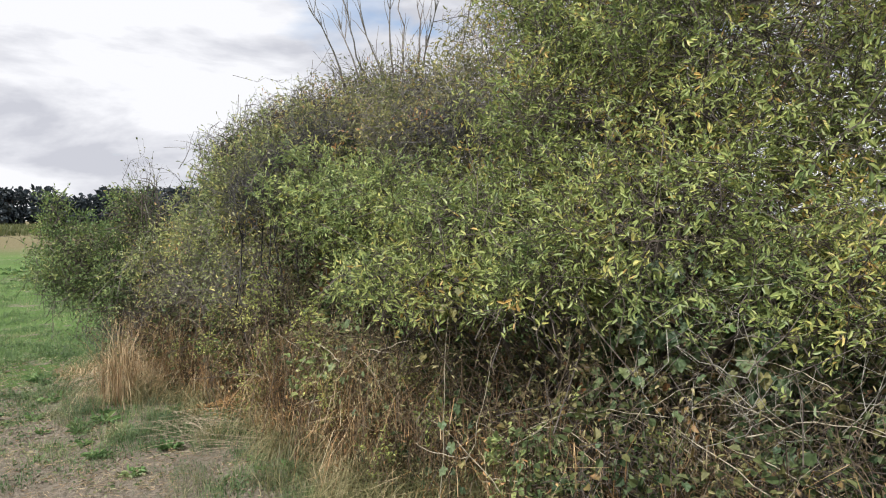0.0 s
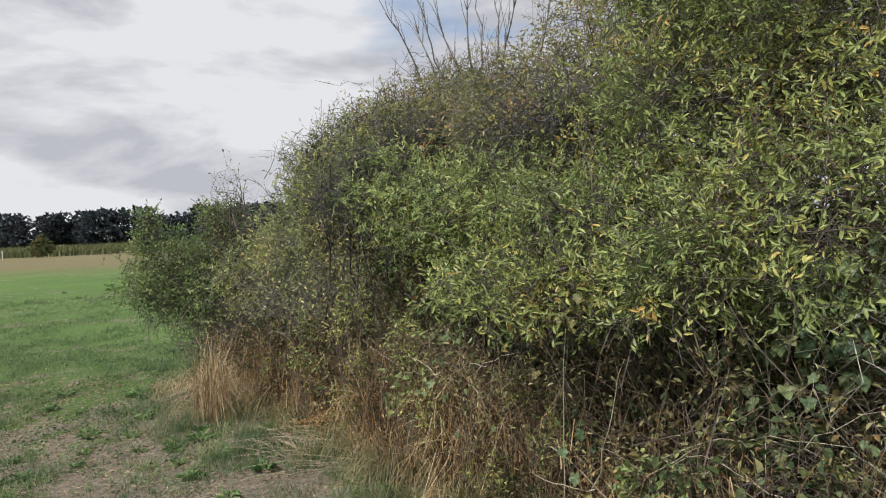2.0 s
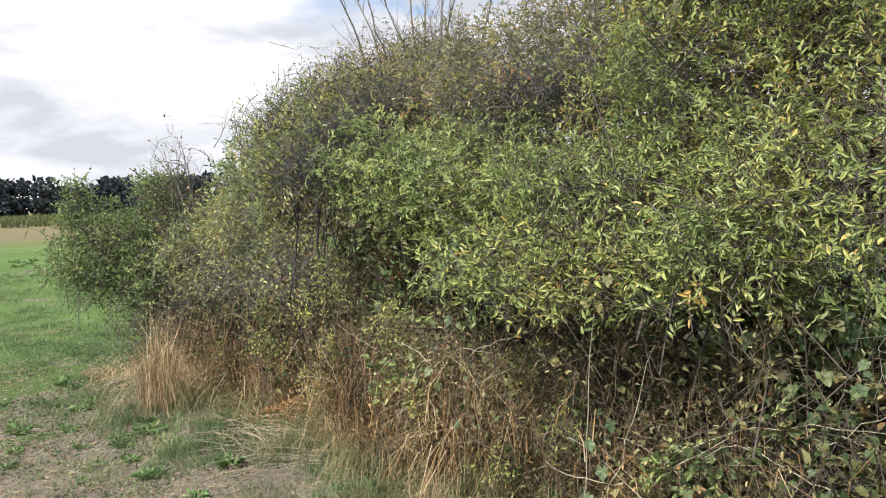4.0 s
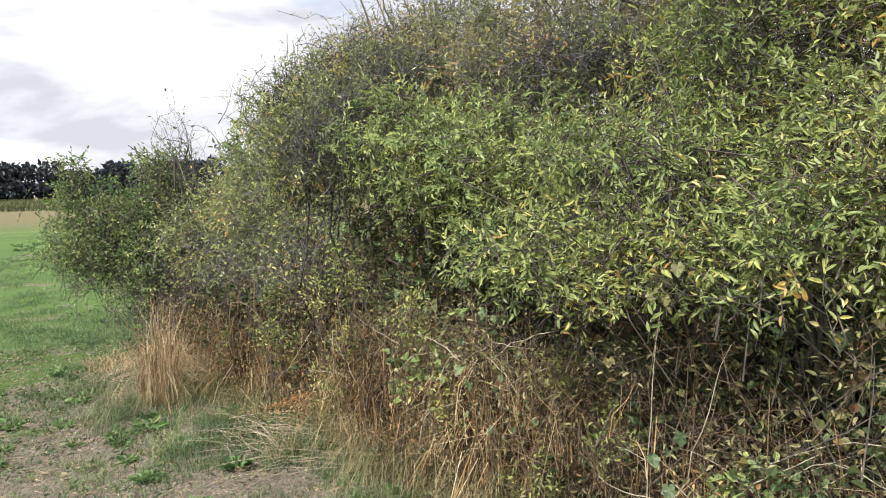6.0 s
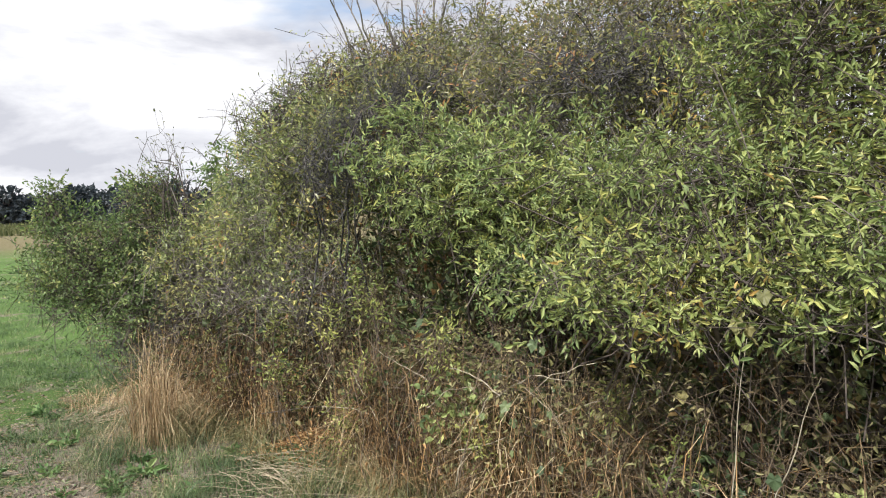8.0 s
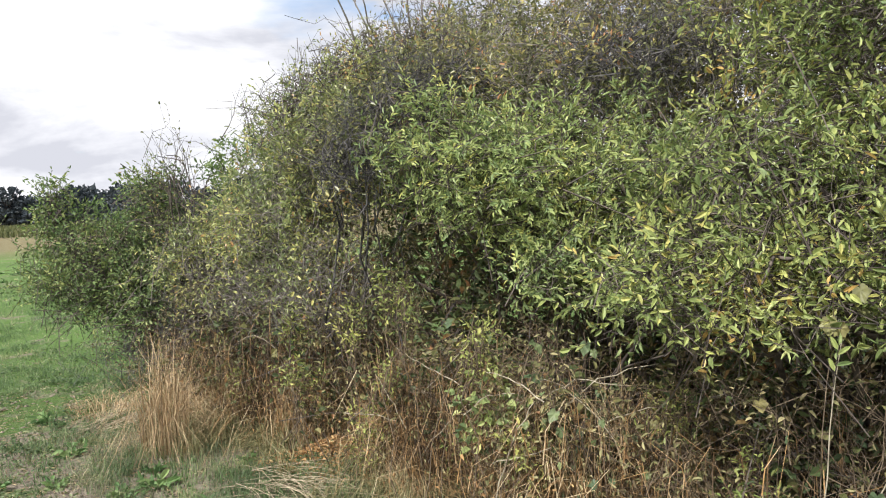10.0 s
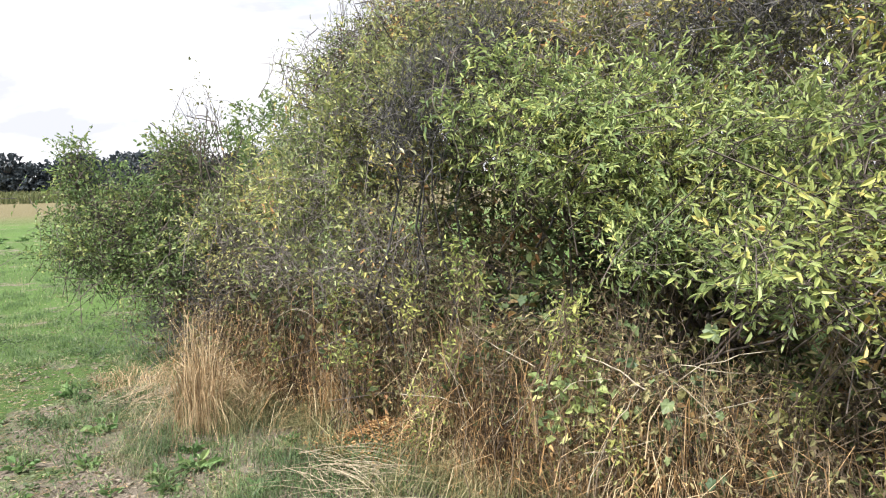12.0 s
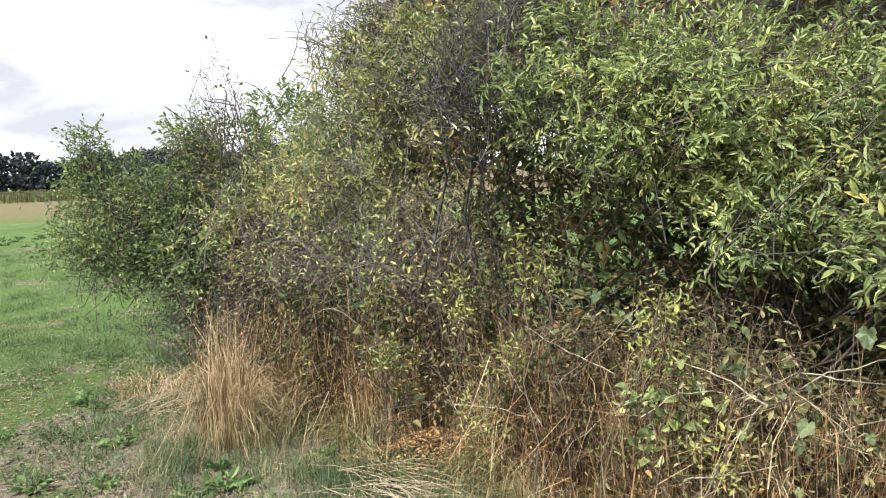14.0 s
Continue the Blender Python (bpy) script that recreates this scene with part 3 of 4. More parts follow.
shrub("sloe_shrub", "dense olive shrub at the back of the hedge", (1.2, 6.8), [
    (0.8, 6.6, 1.6, 1.2, 0.8, 1.2), (0.5, 6.9, 2.6, 0.9, 0.5, 0.75), (-0.15, 7.6, 2.65, 0.9, 0.4, 0.6), (-0.5, 6.3, 1.6, 0.8, 0.35, 0.6), (2.6, 4.2, 2.2, 0.6, 0.5, 0.8), (1.8, 6.3, 2.9, 1.1, 0.6, 1.0), (2.8, 4.8, 2.5, 1.0, 0.8, 1.1), (2.4, 5.6, 1.7, 1.2, 1.0, 1.3), (3.4, 3.6, 1.8, 1.2, 1.2, 1.5), (-0.6, 6.9, 1.3, 1.0, 0.7, 1.0), (-2.0, 7.3, 0.9, 0.9, 0.6, 0.8)], M_SLOE, M_BARK, 21, per_m2=300, leaf_len=0.06, leaf_wide=0.026, leaves=20)
# The dark bramble leaf colour stands in for shade deep in the hedge.
shrub("sloe_shrub", "leafy understorey in the heart of the hedge, shade put into its dark leaves", (0.4, 5.0), [
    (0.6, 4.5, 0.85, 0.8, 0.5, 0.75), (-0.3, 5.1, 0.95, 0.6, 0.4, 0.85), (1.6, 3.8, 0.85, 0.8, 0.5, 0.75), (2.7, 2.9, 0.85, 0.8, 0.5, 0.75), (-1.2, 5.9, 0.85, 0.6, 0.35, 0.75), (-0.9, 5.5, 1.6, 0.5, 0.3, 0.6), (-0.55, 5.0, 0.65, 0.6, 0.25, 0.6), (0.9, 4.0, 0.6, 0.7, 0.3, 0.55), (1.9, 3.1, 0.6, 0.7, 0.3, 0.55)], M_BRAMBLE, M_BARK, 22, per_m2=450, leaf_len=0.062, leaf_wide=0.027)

# ---- brambles at the hedge foot ----
for k, (bx, by, bz, br) in enumerate([(2.6, 2.0, 0.5, 0.6), (1.7, 2.7, 0.5, 0.55), (0.75, 2.85, 0.4, 0.35), (1.35, 2.4, 0.4, 0.36), (0.9, 3.25, 0.5, 0.55), (0.3, 3.75, 0.45, 0.5), (-0.35, 4.35, 0.4, 0.45), (-0.9, 5.0, 0.4, 0.45), (-1.6, 5.6, 0.45, 0.45), (-2.3, 6.1, 0.45, 0.45), (-2.9, 6.7, 0.45, 0.4)]):
    shrub("bramble_bush", "dark-leaved bramble tangled into dead grass under the hedge", (bx, by), [(bx, by, bz, br, br * 0.8, bz)],
          M_BRAMBLE, M_BARK, 40 + k, per_m2=620, leaf_len=0.042, leaf_wide=0.027, leaves=6, twig_len=0.5, category="bramble", group="brambles under the hedge", thick=0.003, floor=0.02, droop=0.2, picked=60)
# withered herbs that stand before the brambles
for k, (bx, by, bz, br) in enumerate([(2.2, 2.0, 0.42, 0.45), (0.28, 3.3, 0.66, 0.36), (-0.12, 3.6, 0.7, 0.33), (0.65, 2.98, 0.62, 0.36), (1.05, 2.68, 0.6, 0.35), (1.5, 2.35, 0.6, 0.36), (1.4, 2.6, 0.42, 0.45), (0.65, 3.1, 0.42, 0.42), (0.0, 3.65, 0.5, 0.42), (-0.55, 4.15, 0.55, 0.42), (-1.05, 4.8, 0.45, 0.42), (-1.45, 5.4, 0.6, 0.4), (-1.0, 5.25, 0.75, 0.4), (-0.4, 4.75, 0.7, 0.42), (-1.5, 5.75, 0.85, 0.42), (-2.0, 5.85, 0.6, 0.4), (-2.5, 6.1, 0.55, 0.4), (-2.9, 6.6, 0.45, 0.35)]):
    shrub("withered_herb", "brown withered herb stems with curled drab leaves", (bx, by), [(bx, by, bz, br, br * 0.7, bz * 0.9)],
          M_DEAD, M_STEM, 60 + k, per_m2=1100 if bx < -0.2 else 520, leaf_len=0.028, leaf_wide=0.010, leaves=8, twig_len=0.3, rise=0.5, category="herb", group="withered herbs", thick=0.0025, floor=0.0, droop=0.3, bare=0.1, twig_r=0.0016)
# fresh sprigs among them
for k, (bx, by, bz, br) in enumerate([(-1.2, 4.45, 1.06, 0.12), (-0.85, 4.22, 0.85, 0.10), (-1.85, 5.1, 0.6, 0.09), (-1.42, 4.75, 0.3, 0.10), (-0.86, 4.1, 0.98, 0.09), (-1.75, 5.2, 0.5, 0.09), (-1.4, 4.9, 0.22, 0.1), (-0.2, 3.7, 0.7, 0.09), (-0.35, 3.5, 0.3, 0.09), (0.9, 2.75, 0.5, 0.1), (-2.3, 5.75, 0.35, 0.09), (-1.3, 4.75, 0.6, 0.1), (-0.7, 4.0, 0.45, 0.1), (-1.9, 5.5, 0.75, 0.1), (-0.05, 3.45, 0.5, 0.1), (0.45, 3.05, 0.3, 0.1), (1.3, 2.45, 0.3, 0.12), (-1.5, 5.0, 0.85, 0.09), (-0.95, 4.45, 0.3, 0.09)]):
    shrub("green_sprig", "fresh yellow-green sprig growing through dead grass", (bx, by + 0.05), [(bx, by, bz, br, br, br * 1.5)],
          M_SPRIG, M_STEM, 80 + k, per_m2=1500, leaf_len=0.026, leaf_wide=0.0095, leaves=8, twig_len=0.13, rise=0.8, twig_r=0.001, category="sprig", group="green sprigs", thick=0.003, floor=0.0)

shrub("nettle_clump", "blue-green broad-leaved nettles in the dry grass", (0.36, 3.12), [(0.36, 3.12, 0.34, 0.2, 0.16, 0.2)],
      M_GREEN, M_STEM, 97, per_m2=1300, leaf_len=0.05, leaf_wide=0.027, leaves=12, twig_len=0.2, rise=0.9, category="herb", group="nettles", thick=0.003, floor=0.0, droop=0.2)
shrub("nettle_clump", "blue-green broad-leaved nettles in the dry grass", (-0.82, 4.2), [(-0.82, 4.15, 0.6, 0.16, 0.13, 0.2)],
      M_GREEN, M_STEM, 98, per_m2=1300, leaf_len=0.045, leaf_wide=0.025, leaves=12, twig_len=0.2, rise=0.9, category="herb", group="nettles", thick=0.003, floor=0.0, droop=0.2)

# pale dead branches poking out of the hedge, and the dark twiggy foot of the end bush
shrub("dead_branch", "pale lichened dead branches poking out over dry grass", (1.6, 2.6), [(1.15, 2.45, 0.95, 0.5, 0.22, 0.25), (1.7, 2.15, 1.2, 0.4, 0.22, 0.3)],
      M_DEAD, M_PALE, 95, per_m2=150, leaf_len=0.03, leaf_wide=0.011, leaves=6, twig_len=0.42, crook=0.28, bare=0.9, rise=0.0, category="dead branch", group="dead branches", thick=0.003, twig_r=0.0014)
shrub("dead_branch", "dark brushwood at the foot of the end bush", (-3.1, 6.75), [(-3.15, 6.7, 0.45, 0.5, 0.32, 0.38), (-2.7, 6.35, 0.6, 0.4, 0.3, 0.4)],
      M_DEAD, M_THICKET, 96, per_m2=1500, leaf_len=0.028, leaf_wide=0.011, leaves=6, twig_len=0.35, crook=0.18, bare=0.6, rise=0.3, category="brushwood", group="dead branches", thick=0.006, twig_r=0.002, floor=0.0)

# ---- dry growth under the hedge ----
FACE = [(3.2, 1.0), (2.2, 1.75), (1.2, 2.45), (0.3, 3.1), (-0.4, 3.75), (-1.0, 4.4), (-1.55, 5.2), (-2.05, 5.65), (-2.55, 6.0), (-3.1, 6.55)]


def along_face(rng, n, lo, hi, s0=0.0, s1=1.0):
    """Places along the hedge foot, lo to hi metres in from its front line."""
    f = np.array(FACE)
    s = rng.uniform(s0, s1, n) * (len(f) - 1)
    i = np.minimum(s.astype(int), len(f) - 2)
    t = (s - i)[:, None]
    p = f[i] * (1 - t) + f[i + 1] * t
    p = p + np.array((0.62, 0.78)) * rng.uniform(lo, hi, n)[:, None]
    return np.column_stack((p, ground_zs(p)))


def thinned(rng, r, scale, keep):
    """Leaves the places where a slow noise is high, so that growth stands in tufts."""
    v = np.array([noise.noise(Vector((a * scale, b * scale, 7.7))) for a, b, _ in r])
    return r[v + rng.normal(0, 0.12, len(v)) > keep]


HEAP = np.array((-1.64, 5.17))


def off_heap(r):
    """Leaves out growth that would bury the heap of leaves."""
    d = r[:, :2] - HEAP
    return r[(np.hypot(d[:, 0], d[:, 1]) > 0.27) & (np.hypot(d[:, 0], d[:, 1] + 0.3) > 0.24)]


def dry_growth():
    rng = np.random.default_rng(31)
    # hanks: stems of one root that lean and hang the same way
    mid = off_heap(thinned(rng, along_face(rng, 900, -0.08, 0.75), 3.0, -0.12))
    mid = mid[(mid[:, 0] < -0.6) | (rng.random(len(mid)) < 0.42)]
    who = np.repeat(np.arange(len(mid)), 24)
    n = len(who)
    r = mid[who] + rng.normal(0, 0.035, (n, 3)) * np.array((1, 1, 0))
    tall = (rng.uniform(0.18, 0.75, len(mid)))[who] * rng.uniform(0.5, 1.15, n)
    lean = np.abs(rng.normal(0.55, 0.6, len(mid)))[who] + rng.normal(0, 0.3, n)
    stems = blade_geo(rng, r, tall, rng.uniform(0.003, 0.0075, n), lean, heading=rng.uniform(0, 2 * math.pi, len(mid))[who] + rng.normal(0, 0.5, n))
    r = off_heap(along_face(rng, 9000, -0.2, 0.7))
    r = r[(r[:, 0] < -0.5) | (rng.random(len(r)) < 0.5)]
    n = len(r)
    r[:, 2] += 0.6 * rng.random(n) ** 1.6
    slack = blade_geo(rng, r, rng.uniform(0.12, 0.5, n), rng.uniform(0.002, 0.006, n), rng.uniform(0.6, 2.8, n))
    r = thinned(rng, along_face(rng, 1300, 0.0, 0.42, 0.36, 0.8), 4.0, 0.05)
    n = len(r)
    high = blade_geo(rng, r, rng.uniform(0.5, 0.95, n), rng.uniform(0.002, 0.005, n), np.abs(rng.normal(0.35, 0.45, n)))
    tagged(part("dry_grass", joined((stems, slack, high)), M_DRY), "tangled tan and brown dead grass stems under the hedge", "dry grass", kind="stuff")
    r = off_heap(along_face(rng, 800, -0.25, 0.5))
    n = len(r)
    r[:, 2] += 0.5 * rng.random(n) ** 1.5
    geo = blade_geo(rng, r, rng.uniform(0.15, 0.55, n), rng.uniform(0.003, 0.006, n), rng.uniform(0.2, 2.2, n))
    tagged(part("dead_straw", geo, M_STRAW), "bleached straws lying across the dead grass", "straw", kind="stuff")
    mid = off_heap(thinned(rng, along_face(rng, 900, -0.5, 0.35, 0.15, 0.9), 2.5, -0.1))
    tail = along_face(rng, 190, -0.12, 0.45, 0.36, 0.68)
    mid = np.concatenate((mid, off_heap(tail)))
    who = np.repeat(np.arange(len(mid)), 26)
    n = len(who)
    r = mid[who] + rng.normal(0, 0.04, (n, 3)) * np.array((1, 1, 0))
    tall = (rng.uniform(0.10, 0.36, len(mid)) + 0.12 * (np.arange(len(mid)) > len(mid) - len(tail)))[who] * rng.uniform(0.5, 1.2, n)
    head = rng.normal(-2.0, 1.6, len(mid))[who] + rng.normal(0, 0.6, n)
    geo = blade_geo(rng, r, tall, rng.uniform(0.003, 0.007, n), rng.uniform(1.0, 2.6, len(mid))[who] + rng.normal(0, 0.35, n), heading=head, segs=3)
    tagged(part("rough_grass", geo, M_ROUGH), "long olive grass fringing the hedge foot", "grass", kind="stuff")
    r = thinned(rng, along_face(rng, 12000, -1.1, 0.05, 0.4, 1.0), 3.0, -0.02)
    n = len(r)
    geo = blade_geo(rng, r, rng.uniform(0.05, 0.17, n), rng.uniform(0.002, 0.005, n), rng.uniform(0.8, 2.5, n))
    tagged(part("verge_grass", geo, M_GRASS), "uneven green grass between meadow and hedge", "grass", kind="stuff")
    r = along_face(rng, 8000, -0.3, 0.7)
    n = len(r)
    r[:, 2] += 0.02 + 0.6 * rng.random(n) ** 1.3
    geo = leaf_geo(rng, r, rng.normal(0, 1, (n, 3)), rng.uniform(0.01, 0.03, n), rng.uniform(0.005, 0.012, n), curl=0.5)
    tagged(part("caught_leaves", geo, M_DEAD), "curled dead leaves caught in the dry stems", "leaf litter", kind="stuff")
    r = along_face(rng, 2600, -0.25, 0.6)
    n = len(r)
    r[:, 2] += 0.02 + 0.5 * rng.random(n) ** 1.6
    geo = leaf_geo(rng, r, rng.normal(0, 1, (n, 3)), rng.uniform(0.012, 0.035, n), rng.uniform(0.006, 0.014, n), curl=0.5)
    tagged(part("russet_leaves", geo, M_LITTER), "russet dead leaves hanging in the dry stems", "leaf litter", kind="stuff")


dry_growth()


def tussock(x, y, height, spread, count, seed, label, lean=0.35, straw=None):
    rng = np.random.default_rng(seed)
    thing = tagged(new("grass_tussock"), label, "dry grass", "dry grass tussocks")
    thing.location = (x, y, ground_z(x, y) - 0.02)
    a, d = rng.uniform(0, 2 * math.pi, count), spread * np.sqrt(rng.random(count))
    r = np.stack((np.cos(a) * d, np.sin(a) * d, np.zeros(count)), 1)
    part("straw_growth", blade_geo(rng, r * 0.9, height * rng.uniform(0.45, 1.15, count), rng.uniform(0.003, 0.007, count), np.abs(rng.normal(lean, 0.3, count)), heading=a + rng.normal(0, 1.2, count)), straw or M_STRAW, thing, kind="stuff")
    n2 = count
    droop = blade_geo(rng, r[:n2] + UP * rng.uniform(0.05, 0.5, (n2, 1)) * height, height * rng.uniform(0.3, 0.7, n2), rng.uniform(0.003, 0.007, n2), rng.uniform(1.8, 3.1, n2), heading=a[:n2] + rng.normal(0, 0.6, n2), segs=4)
    part("dead_blade_skirt", droop, straw or M_STRAW, thing, kind="stuff")
    return thing


tussock(-2.74, 5.52, 0.72, 0.16, 170, 51, "tall bleached tan grass tussock at the meadow edge", 0.17)
tussock(-3.55, 6.45, 0.22, 0.25, 140, 53, "flattened pale grass tussock beside the dark bush", 1.3)
tussock(-1.15, 4.95, 0.7, 0.22, 260, 54, "orange-brown dead grass tussock under the shrubs", straw=M_DRY)
tussock(-0.45, 4.05, 0.7, 0.25, 260, 55, "orange-brown dead grass tussock under the shrubs", straw=M_DRY)


def canes():
    """Pale arching bramble canes and dead stalks, each a thing."""
    rng = np.random.default_rng(61)

    def cane(name, pts, r0, label):
        ob = part(name, tube_geo((np.array(pts) - np.array(pts[0]))[None], np.array([r0]), np.array([r0 * 0.4]), 5), M_CANE, smooth=True)
        ob.location = pts[0]
        tagged(ob, label, "cane" if name == "bramble_cane" else "stalk", "canes and stalks in the hedge")

    def curve(a, b, sag, wob=0.03, k=9):
        return sway(rng, np.array([a], float), np.array([b], float), k, wob, sag)[0]

    cane("dead_stalk", curve((-0.03, 3.2, 0), (0.02, 3.08, 1.08), 0.0, 0.015), 0.003, "thin pale upright dead stalk reaching the leaves")
    cane("dead_stalk", curve((0.10, 3.25, 0.25), (0.25, 3.08, 0.95), 0.02, 0.04), 0.003, "thin pale crooked dead stalk")
    for p in along_face(rng, 46, -0.05, 0.55):
        a = rng.uniform(0, 2 * math.pi)
        ln = rng.uniform(0.3, 0.75)
        b = p + np.array((math.cos(a) * ln, math.sin(a) * ln * 0.6, rng.uniform(0.0, 0.7)))
        b[2] = max(b[2], ground_z(b[0], b[1]) + 0.01)
        cane("bramble_cane", curve(p, b, rng.uniform(0.05, 0.4), 0.025), rng.uniform(0.0013, 0.0026), "pale arching bramble cane over dead grass")
    for cx, cy, cz, count in ((0.85, 2.85, 0.6, 15), (1.35, 2.4, 0.75, 9), (0.3, 3.1, 0.5, 8), (-0.6, 3.95, 0.5, 8), (-1.15, 4.6, 0.55, 6)):
        for k in range(count):
            a, tilt, ln = rng.uniform(-0.5, 0.5) + math.pi * int(rng.integers(0, 2)), rng.normal(0.35, 0.5), rng.uniform(0.25, 0.75)
            mid = np.array((cx, cy, cz)) + rng.normal(0, 0.16, 3) * np.array((1.2, 0.5, 0.8))
            d = np.array((math.cos(a) * math.cos(tilt) * 0.75, -math.cos(a) * math.cos(tilt) * 0.6, math.sin(tilt))) * ln / 2
            lo, hi = (mid - d, mid + d) if d[2] > 0 else (mid + d, mid - d)
            lo[2] = max(lo[2], ground_z(lo[0], lo[1]))
            cane("bramble_cane", curve(lo, hi, rng.uniform(-0.08, 0.12), 0.05), rng.uniform(0.0018, 0.0036), "pale dead bramble cane caught among leaves")


canes()


def lobed_leaf(material):
    """A five-lobed vine leaf, one unit long, slightly cupped."""
    a = np.linspace(-math.pi, math.pi, 21)[:-1]
    lobe = np.array([0.16, 0.34, 0.42, 0.38, 0.40, 0.36, 0.50, 0.44, 0.43, 0.52, 0.64, 0.52, 0.43, 0.44, 0.50, 0.36, 0.40, 0.38, 0.42, 0.34])
    rim = np.stack((0.38 + np.cos(a) * lobe, np.sin(a) * lobe * 0.9, 0.22 * np.abs(np.sin(a)) * lobe - 0.12 * lobe * np.maximum(np.cos(a), 0) + 0.04 * np.sin(a * 5)), 1)
    v = np.concatenate((rim, [(0.38, 0, 0.0)]))
    f = np.array([(i, (i + 1) % 20, 20) for i in range(20)])
    me = mesh_of("leaf", v, f)
    me.materials.append(material)
    return me


def vines():
    """Stems that hang or climb at the hedge foot, each with broad lobed leaves."""
    rng = np.random.default_rng(67)
    green, yellow = lobed_leaf(M_VINE), lobed_leaf(M_VINE_OLD)
    spots = np.concatenate((along_face(rng, 84, -0.08, 0.35, 0.08, 0.5), along_face(rng, 14, -0.02, 0.3, 0.45, 0.72)))
    for p in spots:
        thing = tagged(new("vine"), "thin climbing vine with broad lobed green leaves", "vine", "vines at the hedge foot")
        thing.location = p
        h = rng.uniform(0.35, 1.0)
        ln = sway(rng, np.array([(0.0, 0, -0.02)]), np.array([(rng.normal(0, 0.12), rng.normal(0, 0.1), h)]), 8, 0.06, 0.0)
        part("vine_stem", tube_geo(ln, np.array([0.0022]), np.array([0.001]), 4), M_STEM, thing)
        for k in range(int(rng.integers(5, 12))):
            t = rng.uniform(0.1, 1.0) * 7
            i = min(int(t), 6)
            q = ln[0, i] * (1 - t + i) + ln[0, i + 1] * (t - i) + rng.normal(0, 0.035, 3)
            lf = new("leaf", yellow if rng.random() < 0.22 else green)
            lf.parent = thing
            lf.matrix_basis = pose(*q, rng.normal(0, 35), rng.normal(40, 25), rng.normal(-115, 50)) @ Matrix.Scale(rng.uniform(0.03, 0.062), 4)
    # a curtain of broad leaves over the hedge's brow, and one vine up the tall stalk
    brow = [(np.array((1.0, 2.88, 0.0)) + np.array((0.8, -0.6, 0)) * a + np.array((0, 0, 1.0)) * rng.uniform(1.0, 1.42) + rng.normal(0, 0.06, 3)) for a in rng.uniform(-0.36, 0.5, 24)]
    for tip in brow + [np.array((0.01, 3.1, 1.2))]:
        root = np.array((tip[0] + rng.normal(0, 0.1), tip[1] + rng.uniform(0.0, 0.12), 0.0))
        root[2] = ground_z(root[0], root[1]) - 0.02
        thing = tagged(new("vine"), "vine curtain of broad dull-green leaves over the shrubs", "vine", "vines at the hedge foot")
        thing.location = root
        ln = sway(rng, np.zeros((1, 3)), (tip - root)[None], 9, 0.05, 0.0)
        part("vine_stem", tube_geo(ln, np.array([0.0025]), np.array([0.001]), 4), M_STEM, thing)
        alone = tip[0] < 0.3
        for k in range(6 if alone else 13):
            t = rng.uniform(0.9 if alone else 0.6, 1.0) * 8
            i = min(int(t), 7)
            q = ln[0, i] * (1 - t + i) + ln[0, i + 1] * (t - i) + rng.normal(0, 0.05, 3)
            lf = new("leaf", yellow if alone or rng.random() < 0.15 else green)
            lf.parent = thing
            lf.matrix_basis = pose(*q, rng.normal(0, 30), rng.normal(40, 22), rng.normal(-115, 45)) @ Matrix.Scale(rng.uniform(0.04, 0.06 if alone else 0.08), 4)


vines()

# ---- meadow ----


